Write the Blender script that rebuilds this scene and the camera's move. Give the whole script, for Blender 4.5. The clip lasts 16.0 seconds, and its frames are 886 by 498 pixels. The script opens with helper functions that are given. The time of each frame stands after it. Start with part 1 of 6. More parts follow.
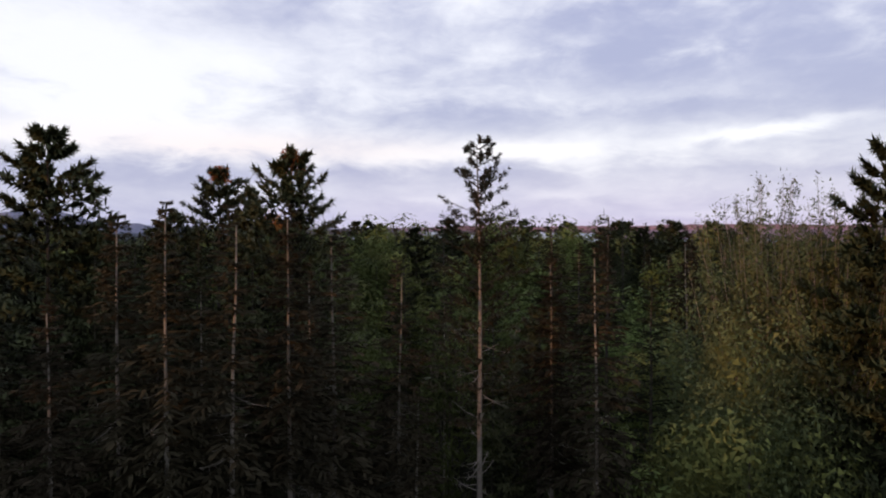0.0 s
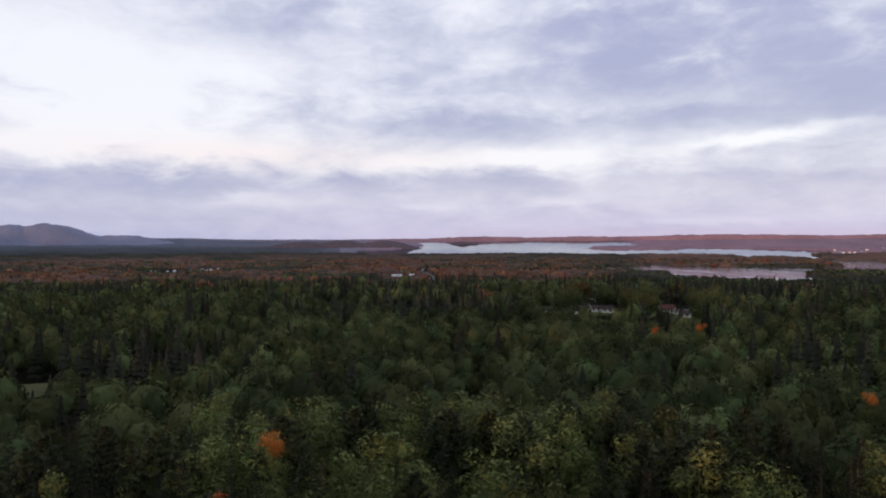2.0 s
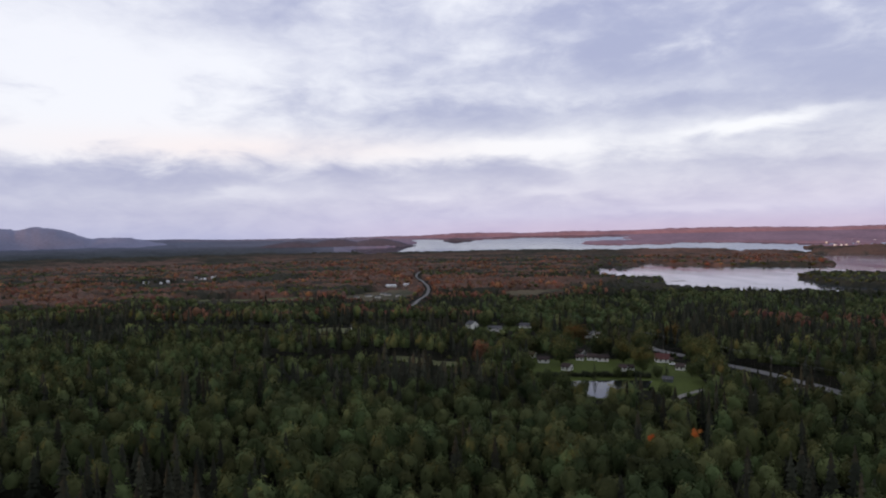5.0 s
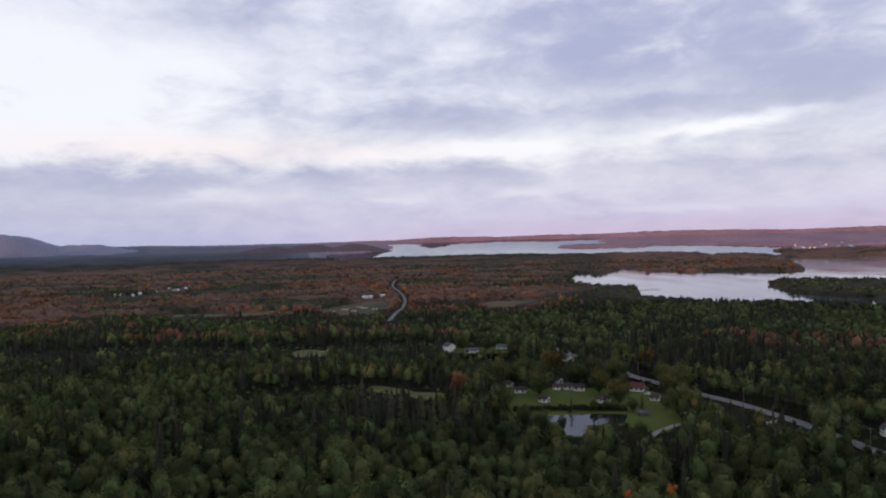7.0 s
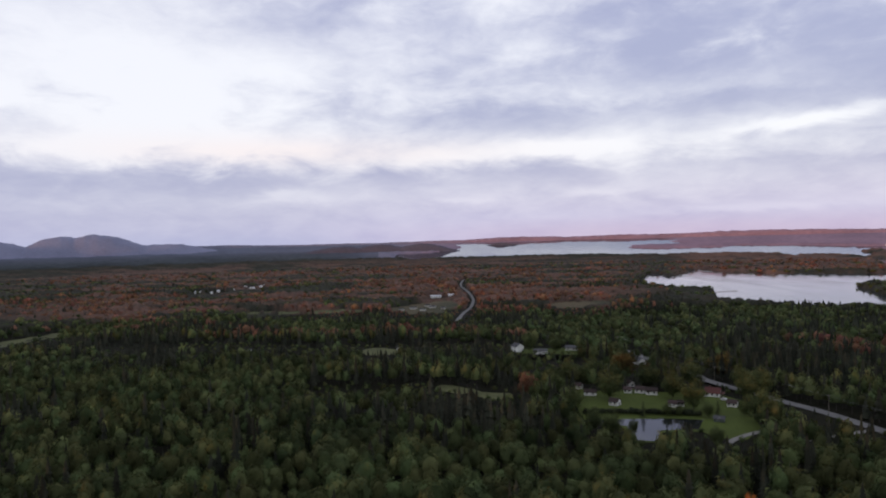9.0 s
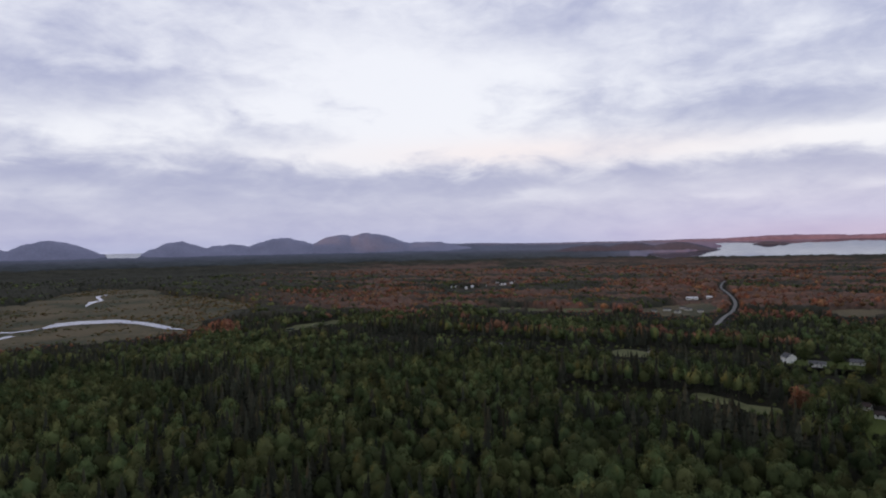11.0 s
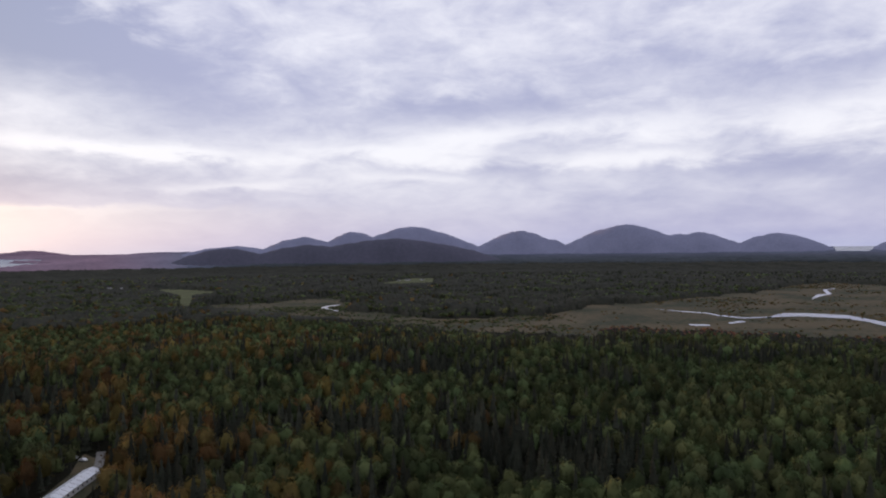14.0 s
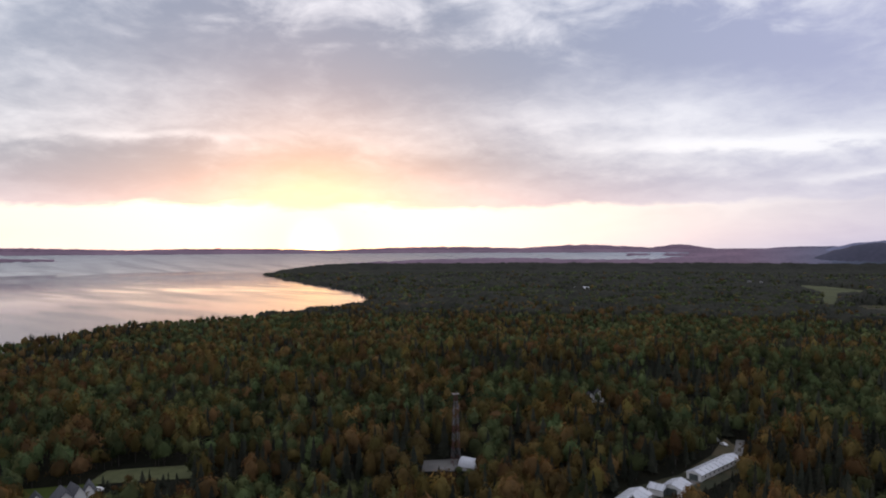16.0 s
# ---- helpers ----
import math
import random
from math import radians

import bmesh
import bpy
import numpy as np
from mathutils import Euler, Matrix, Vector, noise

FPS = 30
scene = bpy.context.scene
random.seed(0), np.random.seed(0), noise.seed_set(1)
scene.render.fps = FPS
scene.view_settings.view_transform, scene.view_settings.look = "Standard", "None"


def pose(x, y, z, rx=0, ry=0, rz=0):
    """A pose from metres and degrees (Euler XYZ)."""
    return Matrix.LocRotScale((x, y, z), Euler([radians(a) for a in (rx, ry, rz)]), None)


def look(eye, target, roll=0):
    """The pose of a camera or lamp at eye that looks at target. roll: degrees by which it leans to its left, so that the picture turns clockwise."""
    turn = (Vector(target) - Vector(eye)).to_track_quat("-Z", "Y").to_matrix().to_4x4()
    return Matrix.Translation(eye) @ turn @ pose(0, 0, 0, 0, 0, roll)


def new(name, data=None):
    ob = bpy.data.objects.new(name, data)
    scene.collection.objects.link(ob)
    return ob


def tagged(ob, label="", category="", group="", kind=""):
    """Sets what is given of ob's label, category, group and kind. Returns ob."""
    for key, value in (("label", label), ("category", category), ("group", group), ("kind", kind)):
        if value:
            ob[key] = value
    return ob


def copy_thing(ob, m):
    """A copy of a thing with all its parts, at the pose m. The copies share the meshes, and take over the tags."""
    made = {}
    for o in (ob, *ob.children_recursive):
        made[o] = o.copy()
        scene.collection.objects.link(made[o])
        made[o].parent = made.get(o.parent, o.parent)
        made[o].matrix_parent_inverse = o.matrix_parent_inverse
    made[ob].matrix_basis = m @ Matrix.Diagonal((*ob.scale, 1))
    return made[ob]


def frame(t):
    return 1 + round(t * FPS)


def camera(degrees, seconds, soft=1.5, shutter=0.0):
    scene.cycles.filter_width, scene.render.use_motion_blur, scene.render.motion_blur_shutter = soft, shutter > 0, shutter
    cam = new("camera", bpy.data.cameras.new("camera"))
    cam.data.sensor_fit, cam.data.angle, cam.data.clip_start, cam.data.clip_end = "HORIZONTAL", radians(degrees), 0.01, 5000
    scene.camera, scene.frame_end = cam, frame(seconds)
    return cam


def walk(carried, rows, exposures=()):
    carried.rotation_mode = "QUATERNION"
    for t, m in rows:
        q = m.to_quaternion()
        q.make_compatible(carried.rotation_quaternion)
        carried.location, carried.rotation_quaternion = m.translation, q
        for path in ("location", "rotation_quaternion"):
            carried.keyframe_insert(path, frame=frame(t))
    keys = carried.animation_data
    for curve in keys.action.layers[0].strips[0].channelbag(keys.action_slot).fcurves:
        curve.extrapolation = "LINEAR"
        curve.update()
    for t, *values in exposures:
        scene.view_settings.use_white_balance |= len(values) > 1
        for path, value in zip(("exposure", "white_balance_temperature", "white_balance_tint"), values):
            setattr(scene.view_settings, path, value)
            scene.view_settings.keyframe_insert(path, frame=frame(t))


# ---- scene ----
cam = camera(66.0, 16.0, soft=2.0)
PATH = [
    (0, pose(0, 0, 16.12, 89.34, 0.01, 1.50)),
    (0.5, pose(0, 0, 22.85, 89.75, 0.03, 1.56)),
    (1, pose(0, 0, 29.28, 89.85, 0.03, 1.46)),
    (1.5, pose(0, 0, 35.69, 89.86, 0.06, 1.47)),
    (2, pose(0, 0, 41.48, 89.95, 0.19, 1.41)),
    (2.5, pose(0, 0, 48.04, 89.92, 0.39, 1.30)),
    (3, pose(0, 0, 54.81, 89.93, 0.57, 1.24)),
    (5.5, pose(0, 0, 86.83, 89.10, 1.38, 0.59)),
    (6, pose(0, 0, 93.30, 89.18, 1.48, -0.06)),
    (6.5, pose(0, 0, 99.40, 89.22, 1.50, -0.65)),
    (7, pose(0, 0, 100.00, 89.28, 1.48, -1.15)),
    (7.5, pose(0, 0, 100.00, 89.32, 1.49, -1.53)),
    (8, pose(0, 0, 100.00, 89.34, 1.45, -0.55)),
    (10.5, pose(0, 0, 100.00, 89.67, 1.34, 18.69)),
    (11.0, pose(0, 0, 100.00, 89.73, 1.22, 25.28)),
    (11.5, pose(0, 0, 100.00, 89.83, 1.12, 33.19)),
    (12.0, pose(0, 0, 100.00, 89.88, 1.06, 40.88)),
    (12.5, pose(0, 0, 100.00, 89.94, 0.96, 48.88)),
    (13.0, pose(0, 0, 100.00, 90.00, 0.90, 59.64)),
    (13.5, pose(0, 0, 100.00, 90.05, 0.78, 70.23)),
    (14.0, pose(0, 0, 100.00, 90.05, 0.65, 81.44)),
    (14.5, pose(0, 0, 100.00, 90.07, 0.57, 93.81)),
    (15.0, pose(0, 0, 100.00, 90.08, 0.44, 106.60)),
    (15.5, pose(0, 0, 100.00, 90.02, 0.34, 121.37)),
    (16.0, pose(0, 0, 100.00, 89.98, 0.28, 131.70)),
]
EXPOSURES = [(0.0, 0.1, 6500, 10), (0.6, 0.0, 6500, 10), (9.0, 0.0, 6480, 10), (11.0, -0.05, 6480, 10), (13.0, -0.05, 6480, 10), (14.5, 0.0, 6520, 13), (15.5, 0.0, 6540, 13), (16.0, -0.02, 6470, 11)]
walk(cam, PATH, EXPOSURES)

# ---- light: an overcast evening sky with the sun on the horizon ----
SUN_AZ, SUN_EL = 142.4, 1.7      # degrees to the left of +y, degrees up


def build_world():
    world = bpy.data.worlds.new("evening_sky")
    scene.world = world
    world.use_nodes = True
    nt = world.node_tree
    nt.nodes.clear()
    N, L = nt.nodes.new, nt.links.new

    def put(sock, v):
        if isinstance(v, (int, float)):
            sock.default_value = v
        elif isinstance(v, tuple):
            sock.default_value = v
        else:
            L(v, sock)

    def m(op, a, b=0.0, c=0.0, clamp=False):
        n = N("ShaderNodeMath")
        n.operation, n.use_clamp = op, clamp
        put(n.inputs[0], a), put(n.inputs[1], b), put(n.inputs[2], c)
        return n.outputs[0]

    def mix(f, a, b, kind="MIX"):
        n = N("ShaderNodeMix")
        n.data_type, n.blend_type, n.clamp_factor = "RGBA", kind, False
        put(n.inputs[0], f), put(n.inputs[6], a), put(n.inputs[7], b)
        return n.outputs[2]

    def ramp(v, lo, hi):
        n = N("ShaderNodeMapRange")
        n.interpolation_type = "SMOOTHSTEP"
        put(n.inputs[0], v), put(n.inputs[1], lo), put(n.inputs[2], hi)
        return n.outputs[0]

    tc = N("ShaderNodeTexCoord")
    sep = N("ShaderNodeSeparateXYZ")
    L(tc.outputs["Generated"], sep.inputs[0])
    x, y, z = sep.outputs
    el = m("DEGREES", m("ARCSINE", z))
    az = m("DEGREES", m("ARCTAN2", m("MULTIPLY", x, -1.0), y))
    azs = m("ADD", az, m("MULTIPLY", m("LESS_THAN", az, -120.0), 360.0))

    # cloud layers, drawn out along the horizon
    com = N("ShaderNodeCombineXYZ")
    put(com.inputs[0], m("MULTIPLY", azs, 0.085)), put(com.inputs[1], m("MULTIPLY", m("POWER", m("MAXIMUM", m("ADD", el, 4.0), 0.01), 0.8), 0.44)), put(com.inputs[2], 0.37)

    def cloud(scale, detail, distort, rough=0.55):
        n = N("ShaderNodeTexNoise")
        n.inputs["Scale"].default_value, n.inputs["Detail"].default_value = scale, detail
        n.inputs["Roughness"].default_value, n.inputs["Distortion"].default_value = rough, distort
        L(com.outputs[0], n.inputs["Vector"])
        return n.outputs[0]

    big, fine = cloud(0.9, 3, 0.2), cloud(2.1, 6, 0.35, 0.56)
    wisp = cloud(6.0, 5, 0.5, 0.6)
    d = m("ADD", m("MULTIPLY", m("SUBTRACT", big, 0.5), 0.46), m("ADD", m("MULTIPLY", m("SUBTRACT", fine, 0.5), 0.62), m("MULTIPLY", m("SUBTRACT", wisp, 0.5), 0.20)))

    # azimuth, elevation, their half widths, slant and strength
    rifts = (
        (27, 11.5, 7.0, 3.6, 0.0, 0.42), (17, 13.6, 4.5, 2.0, 0.1, 0.22), (34, 15.0, 8.0, 3.0, 0.0, 0.24), (28, 7.9, 12.0, 0.9, 0.0, 0.26), (-5.5, 7.7, 5.5, 0.7, 0.02, 0.36), (4.5, 7.0, 5.0, 0.8, -0.03, 0.26),
        (-24, 8.4, 6.5, 0.45, -0.09, 0.36), (17.4, 3.9, 3.6, 0.5, -0.02, 0.24), (2.8, 3.6, 2.6, 0.35, 0.0, 0.18), (-8.2, 3.8, 2.6, 0.35, 0.0, 0.18), (-20, 2.2, 7.0, 0.3, -0.03, 0.20),
        (51, 9.6, 6.0, 1.0, -0.05, 0.30), (40, 11.6, 6.0, 1.2, 0.06, 0.22), (68, 9.7, 6.5, 1.0, 0.04, 0.26), (67, 7.2, 6.5, 0.6, 0.0, 0.26), (86, 8.0, 7.5, 0.6, 0.02, 0.28), (83, 6.0, 6.0, 0.4, 0.0, 0.18),
        (106, 7.9, 9.0, 0.55, 0.03, 0.40), (80, 9.2, 6.0, 0.7, -0.10, 0.22), (98, 5.2, 6.0, 0.35, -0.05, 0.22), (110, 3.4, 5.0, 0.4, 0.0, 0.16), (154, 8.8, 7.0, 0.35, -0.05, 0.20), (122, 10.5, 5.0, 0.8, 0.0, 0.10))
    dark_banks = (
        (-1, 10.2, 9.0, 1.3, 0.0, -0.22), (-15, 13.8, 9.0, 1.9, 0.0, -0.24), (-18, 10.2, 6.0, 0.9, 0.0, -0.22), (-31, 11.5, 6.0, 2.4, 0.0, -0.26), (9, 18.0, 9.0, 2.0, 0.0, -0.10), (-12, 17.6, 10.0, 1.4, 0.0, -0.14),
        (22, 5.3, 10.0, 1.3, 0.0, -0.26), (-6, 5.6, 9.0, 0.8, 0.0, -0.18), (-26, 5.4, 9.0, 1.2, 0.0, -0.12), (7, 5.2, 5.0, 0.6, 0.0, -0.12), (56, 6.1, 7.0, 0.7, 0.0, -0.20), (45, 5.0, 9.0, 1.6, 0.0, -0.18),
        (81, 11.8, 9.0, 1.4, 0.04, -0.22), (53, 12.8, 7.0, 1.2, 0.0, -0.16), (64, 14.8, 10.0, 1.5, 0.0, -0.10), (76, 6.4, 7.0, 0.7, 0.0, -0.20), (107, 15.5, 9.0, 2.6, 0.10, -0.30), (115, 5.4, 8.0, 0.9, 0.0, -0.16),
        (101, 12.0, 7.0, 2.4, 0.10, -0.20), (127, 15.0, 12.0, 2.6, 0.0, -0.18), (150, 16.5, 10.0, 3.0, 0.0, -0.20), (160, 6.2, 14.0, 1.7, 0.0, -0.26), (134, 7.0, 12.0, 1.5, 0.0, -0.18), (112, 15.6, 6.0, 2.4, 0.0, -0.20), (-26, 15.5, 13.0, 6.0, 0.0, -0.18), (138, 14.0, 26.0, 7.0, 0.0, -0.20))
    for a0, e0, wa, we, slant, s in rifts + dark_banks:
        da = m("SUBTRACT", azs, a0)
        de = m("SUBTRACT", m("SUBTRACT", el, e0), m("MULTIPLY", da, slant))
        de = m("ADD", de, m("MULTIPLY", m("SUBTRACT", fine, 0.5), we * 2.2 + 1.2))
        r2 = m("ADD", m("POWER", m("ABSOLUTE", m("DIVIDE", da, wa)), 2.0), m("POWER", m("ABSOLUTE", m("DIVIDE", de, we)), 2.0))
        d = m("ADD", d, m("MULTIPLY", m("EXPONENT", m("MULTIPLY", r2, -1.0)), s))

    shade = ramp(d, -0.38, 0.33)
    cool = ramp(azs, 95.0, 135.0)
    col = mix(shade, mix(cool, (0.41, 0.435, 0.655, 1), (0.25, 0.315, 0.455, 1)), (0.955, 0.965, 1.05, 1))
    low = ramp(el, 8.0, 0.5)
    col = mix(m("MULTIPLY", low, 0.66), col, mix(ramp(azs, 2.0, 24.0), (0.49, 0.51, 0.80, 1), (0.40, 0.45, 0.72, 1)))
    cream = m("ADD", m("POWER", m("ABSOLUTE", m("DIVIDE", m("SUBTRACT", el, 7.6), 1.3)), 2.0), m("POWER", m("ABSOLUTE", m("DIVIDE", m("SUBTRACT", azs, 16.0), 17.0)), 2.0))
    col = mix(m("MULTIPLY", m("EXPONENT", m("MULTIPLY", cream, -1.0)), m("MULTIPLY", shade, 0.55)), col, (1.02, 0.86, 0.86, 1))
    pinkness = m("MULTIPLY", ramp(el, 2.2, 0.0), ramp(azs, 22.0, -12.0))
    col = mix(m("MULTIPLY", pinkness, 0.30), col, (0.80, 0.48, 0.55, 1))

    # glow of the setting sun below the cloud deck
    sa = m("SUBTRACT", azs, SUN_AZ)
    wide = m("EXPONENT", m("MULTIPLY", m("POWER", m("ABSOLUTE", m("DIVIDE", sa, 30.0)), 2.0), -1.0))
    band = m("MULTIPLY", ramp(m("ADD", el, m("MULTIPLY", m("SUBTRACT", fine, 0.5), 3.0)), 3.9, 3.1), wide)
    col = mix(m("MULTIPLY", m("MULTIPLY", ramp(el, 8.0, 2.5), wide), 0.17), col, (0.95, 0.50, 0.45, 1))
    col = mix(band, col, (1.40, 1.30, 1.14, 1))
    r = m("SQRT", m("ADD", m("POWER", m("ABSOLUTE", sa), 2.0), m("POWER", m("ABSOLUTE", m("SUBTRACT", el, 0.45)), 2.0)))
    col = mix(m("MULTIPLY", m("EXPONENT", m("MULTIPLY", r, -0.46)), 0.92), col, (1.9, 0.98, 0.24, 1))
    col = mix(m("EXPONENT", m("MULTIPLY", r, -0.9)), col, (2.2, 1.5, 0.30, 1), "ADD")
    col = mix(m("EXPONENT", m("MULTIPLY", r, -1.5)), col, (12.0, 9.6, 4.6, 1), "ADD")
    below = ramp(el, -0.3, -4.0)
    col = mix(below, col, (0.05, 0.05, 0.06, 1))

    sky = N("ShaderNodeTexSky")
    sky.sky_type, sky.sun_disc = "NISHITA", False
    sky.sun_elevation, sky.sun_rotation = radians(SUN_EL), radians(-SUN_AZ)
    b1, b2, out, add = N("ShaderNodeBackground"), N("ShaderNodeBackground"), N("ShaderNodeOutputWorld"), N("ShaderNodeAddShader")
    L(sky.outputs[0], b1.inputs[0])
    L(col, b2.inputs[0])
    b1.inputs[1].default_value, b2.inputs[1].default_value = 0.05, 0.91
    L(b1.outputs[0], add.inputs[0]), L(b2.outputs[0], add.inputs[1])
    L(add.outputs[0], out.inputs[0])


build_world()
sun = new("sun", bpy.data.lights.new("sun", "SUN"))
sun.data.energy, sun.data.angle, sun.data.color = 2.2, radians(0.5), (1.0, 0.46, 0.20)
_a, _e = radians(SUN_AZ), radians(SUN_EL)
sun.matrix_world = look((0, 0, 0), (math.sin(_a) * math.cos(_e), -math.cos(_a) * math.cos(_e), -math.sin(_e)))


# ---- materials ----
def material(name, base, dark=None, rough=0.7, scale=1.0, fine=8.0, bump=0.0, metal=0.0, vary=0.0, spec=0.3, zone=None, coords="Object", transl=0.0, spread=0.16, tone=False):
    """Base and dark colours mixed by noise at two scales; vary shifts brightness piece by piece; zone is a second colour pair led by an attribute."""
    mat = bpy.data.materials.new(name)
    mat.use_nodes = True
    nt = mat.node_tree
    N, L = nt.nodes.new, nt.links.new
    bsdf = nt.nodes["Principled BSDF"]
    bsdf.inputs["Roughness"].default_value, bsdf.inputs["Metallic"].default_value = rough, metal
    bsdf.inputs["Specular IOR Level"].default_value = spec
    dark = dark or tuple(c * 0.6 for c in base)
    geo, tex = N("ShaderNodeNewGeometry"), N("ShaderNodeTexCoord")
    src = geo.outputs["Position"] if coords == "World" else tex.outputs["Object"]

    def noise_at(s, detail):
        n = N("ShaderNodeTexNoise")
        n.inputs["Scale"].default_value, n.inputs["Detail"].default_value = s, detail
        L(src, n.inputs["Vector"])
        return n.outputs[0]

    def mixed(f, a, b):
        n = N("ShaderNodeMix")
        n.data_type = "RGBA"
        for sock, v in ((n.inputs[0], f), (n.inputs[6], a), (n.inputs[7], b)):
            if isinstance(v, (tuple, float)):
                sock.default_value = v
            else:
                L(v, sock)
        return n.outputs[2]

    n1, n2 = noise_at(scale, 3), noise_at(scale * fine, 4)
    avg = N("ShaderNodeMath")
    avg.operation = "MULTIPLY_ADD"
    L(n1, avg.inputs[0])
    avg.inputs[1].default_value = 0.55
    half = N("ShaderNodeMath")
    half.operation = "MULTIPLY"
    L(n2, half.inputs[0])
    half.inputs[1].default_value = 0.45
    L(half.outputs[0], avg.inputs[2])
    rng = N("ShaderNodeMapRange")
    rng.inputs[1].default_value, rng.inputs[2].default_value = 0.5 - spread, 0.5 + spread
    L(avg.outputs[0], rng.inputs[0])
    col = mixed(rng.outputs[0], (*dark, 1), (*base, 1))
    if zone:
        at = N("ShaderNodeAttribute")
        at.attribute_name = "zone"
        other = mixed(rng.outputs[0], (*zone[0], 1), (*zone[1], 1))
        col = mixed(at.outputs["Fac"], col, other)
    if vary:
        if tone:
            rnd = N("ShaderNodeAttribute")
            rnd.attribute_name = "tone"
            rnd = rnd.outputs["Fac"]
        else:
            rnd = N("ShaderNodeObjectInfo").outputs["Random"]
        hsv = N("ShaderNodeHueSaturation")
        mr = N("ShaderNodeMapRange")
        mr.inputs[3].default_value, mr.inputs[4].default_value = 1 - vary, 1 + vary
        L(rnd, mr.inputs[0])
        hr = N("ShaderNodeMapRange")
        hr.inputs[3].default_value, hr.inputs[4].default_value = 0.5 - 0.055 * vary, 0.5 + 0.045 * vary
        sn = N("ShaderNodeMath")
        sn.operation = "FRACT"
        ml = N("ShaderNodeMath")
        ml.operation = "MULTIPLY"
        ml.inputs[1].default_value = 7.31
        L(rnd, ml.inputs[0]), L(ml.outputs[0], sn.inputs[0]), L(sn.outputs[0], hr.inputs[0])
        L(mr.outputs[0], hsv.inputs["Value"]), L(hr.outputs[0], hsv.inputs["Hue"])
        L(col, hsv.inputs["Color"])
        col = hsv.outputs[0]
    L(col, bsdf.inputs["Base Color"])
    if bump:
        b = N("ShaderNodeBump")
        b.inputs["Strength"].default_value = bump
        b.inputs["Distance"].default_value = 0.9 if coords == "World" else 0.03
        L(n2, b.inputs["Height"]), L(b.outputs[0], bsdf.inputs["Normal"])
    if transl:
        tr, ms = N("ShaderNodeBsdfTranslucent"), N("ShaderNodeMixShader")
        L(col, tr.inputs[0])
        ms.inputs[0].default_value = transl
        L(bsdf.outputs[0], ms.inputs[1]), L(tr.outputs[0], ms.inputs[2])
        L(ms.outputs[0], nt.nodes["Material Output"].inputs[0])
    return mat


def water_material(name, base, rough, wave_scale, strength):
    mat = material(name, base, rough=rough, scale=0.002, coords="World", spec=0.5)
    nt = mat.node_tree
    N, L = nt.nodes.new, nt.links.new
    geo, mp, n, b = N("ShaderNodeNewGeometry"), N("ShaderNodeMapping"), N("ShaderNodeTexNoise"), N("ShaderNodeBump")
    mp.inputs["Rotation"].default_value = (0, 0, 0.6)
    mp.inputs["Scale"].default_value = (1.0, 0.18, 1.0)
    n.inputs["Scale"].default_value, n.inputs["Detail"].default_value = wave_scale, 5
    b.inputs["Strength"].default_value, b.inputs["Distance"].default_value = strength, 1.0
    bsdf = nt.nodes["Principled BSDF"]
    L(geo.outputs["Position"], mp.inputs[0]), L(mp.outputs[0], n.inputs["Vector"])
    L(n.outputs[0], b.inputs["Height"]), L(b.outputs[0], bsdf.inputs["Normal"])
    rr = N("ShaderNodeMapRange")
    rr.inputs[1].default_value, rr.inputs[2].default_value = 0.35, 0.65
    rr.inputs[3].default_value, rr.inputs[4].default_value = rough * 0.5, rough * 1.6
    L(n.outputs[0], rr.inputs[0]), L(rr.outputs[0], bsdf.inputs["Roughness"])
    return mat


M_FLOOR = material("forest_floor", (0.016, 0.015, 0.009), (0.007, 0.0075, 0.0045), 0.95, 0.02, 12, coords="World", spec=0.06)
# Older inner needles, made darker still: the crown's inner shade as colour.
M_PINE_SHADED = material("old_shaded_needles", (0.026, 0.028, 0.015), (0.012, 0.014, 0.008), 0.8, 0.5, 5, vary=0.3, spec=0.06)
M_SPRUCE = material("spruce_needles", (0.040, 0.046, 0.024), (0.014, 0.018, 0.010), 0.75, 0.5, 5, vary=0.35, transl=0.1, spec=0.06)
M_PINE = material("pine_needles", (0.074, 0.084, 0.041), (0.030, 0.037, 0.019), 0.7, 0.5, 5, vary=0.4, transl=0.1, spec=0.06)
M_LEAF = material("green_leaves", (0.138, 0.166, 0.052), (0.046, 0.060, 0.021), 0.65, 0.5, 5, vary=0.5, transl=0.12, spec=0.06)
M_BROWN = material("thin_brown_needles", (0.066, 0.056, 0.036), (0.026, 0.024, 0.016), 0.8, 0.5, 5, vary=0.25, transl=0.2, spec=0.06)
M_PALE = material("pale_grey_green_leaves", (0.160, 0.190, 0.085), (0.062, 0.078, 0.036), 0.7, 0.5, 5, vary=0.25, transl=0.15, spec=0.06)
M_ORANGE = material("orange_maple_leaves", (0.42, 0.15, 0.03), (0.24, 0.08, 0.02), 0.65, 0.6, 5, vary=0.25, transl=0.25)
M_BARK = material("grey_bark", (0.255, 0.232, 0.203), (0.090, 0.078, 0.068), 0.9, 1.2, 9, bump=0.6, vary=0.3)
M_BARK_DARK = material("dark_bark", (0.075, 0.065, 0.055), (0.03, 0.026, 0.022), 0.9, 1.2, 9, bump=0.6, vary=0.3)
M_WOODS_S = material("spruce_woods", (0.042, 0.044, 0.030), (0.019, 0.022, 0.016), 0.9, 0.018, 10, vary=0.5, tone=True, coords="World", transl=0.1, spec=0.04)
M_WOODS_L = material("leafy_woods", (0.108, 0.130, 0.050), (0.044, 0.057, 0.027), 0.9, 0.014, 11, vary=0.7, tone=True, coords="World", transl=0.3, spec=0.04)
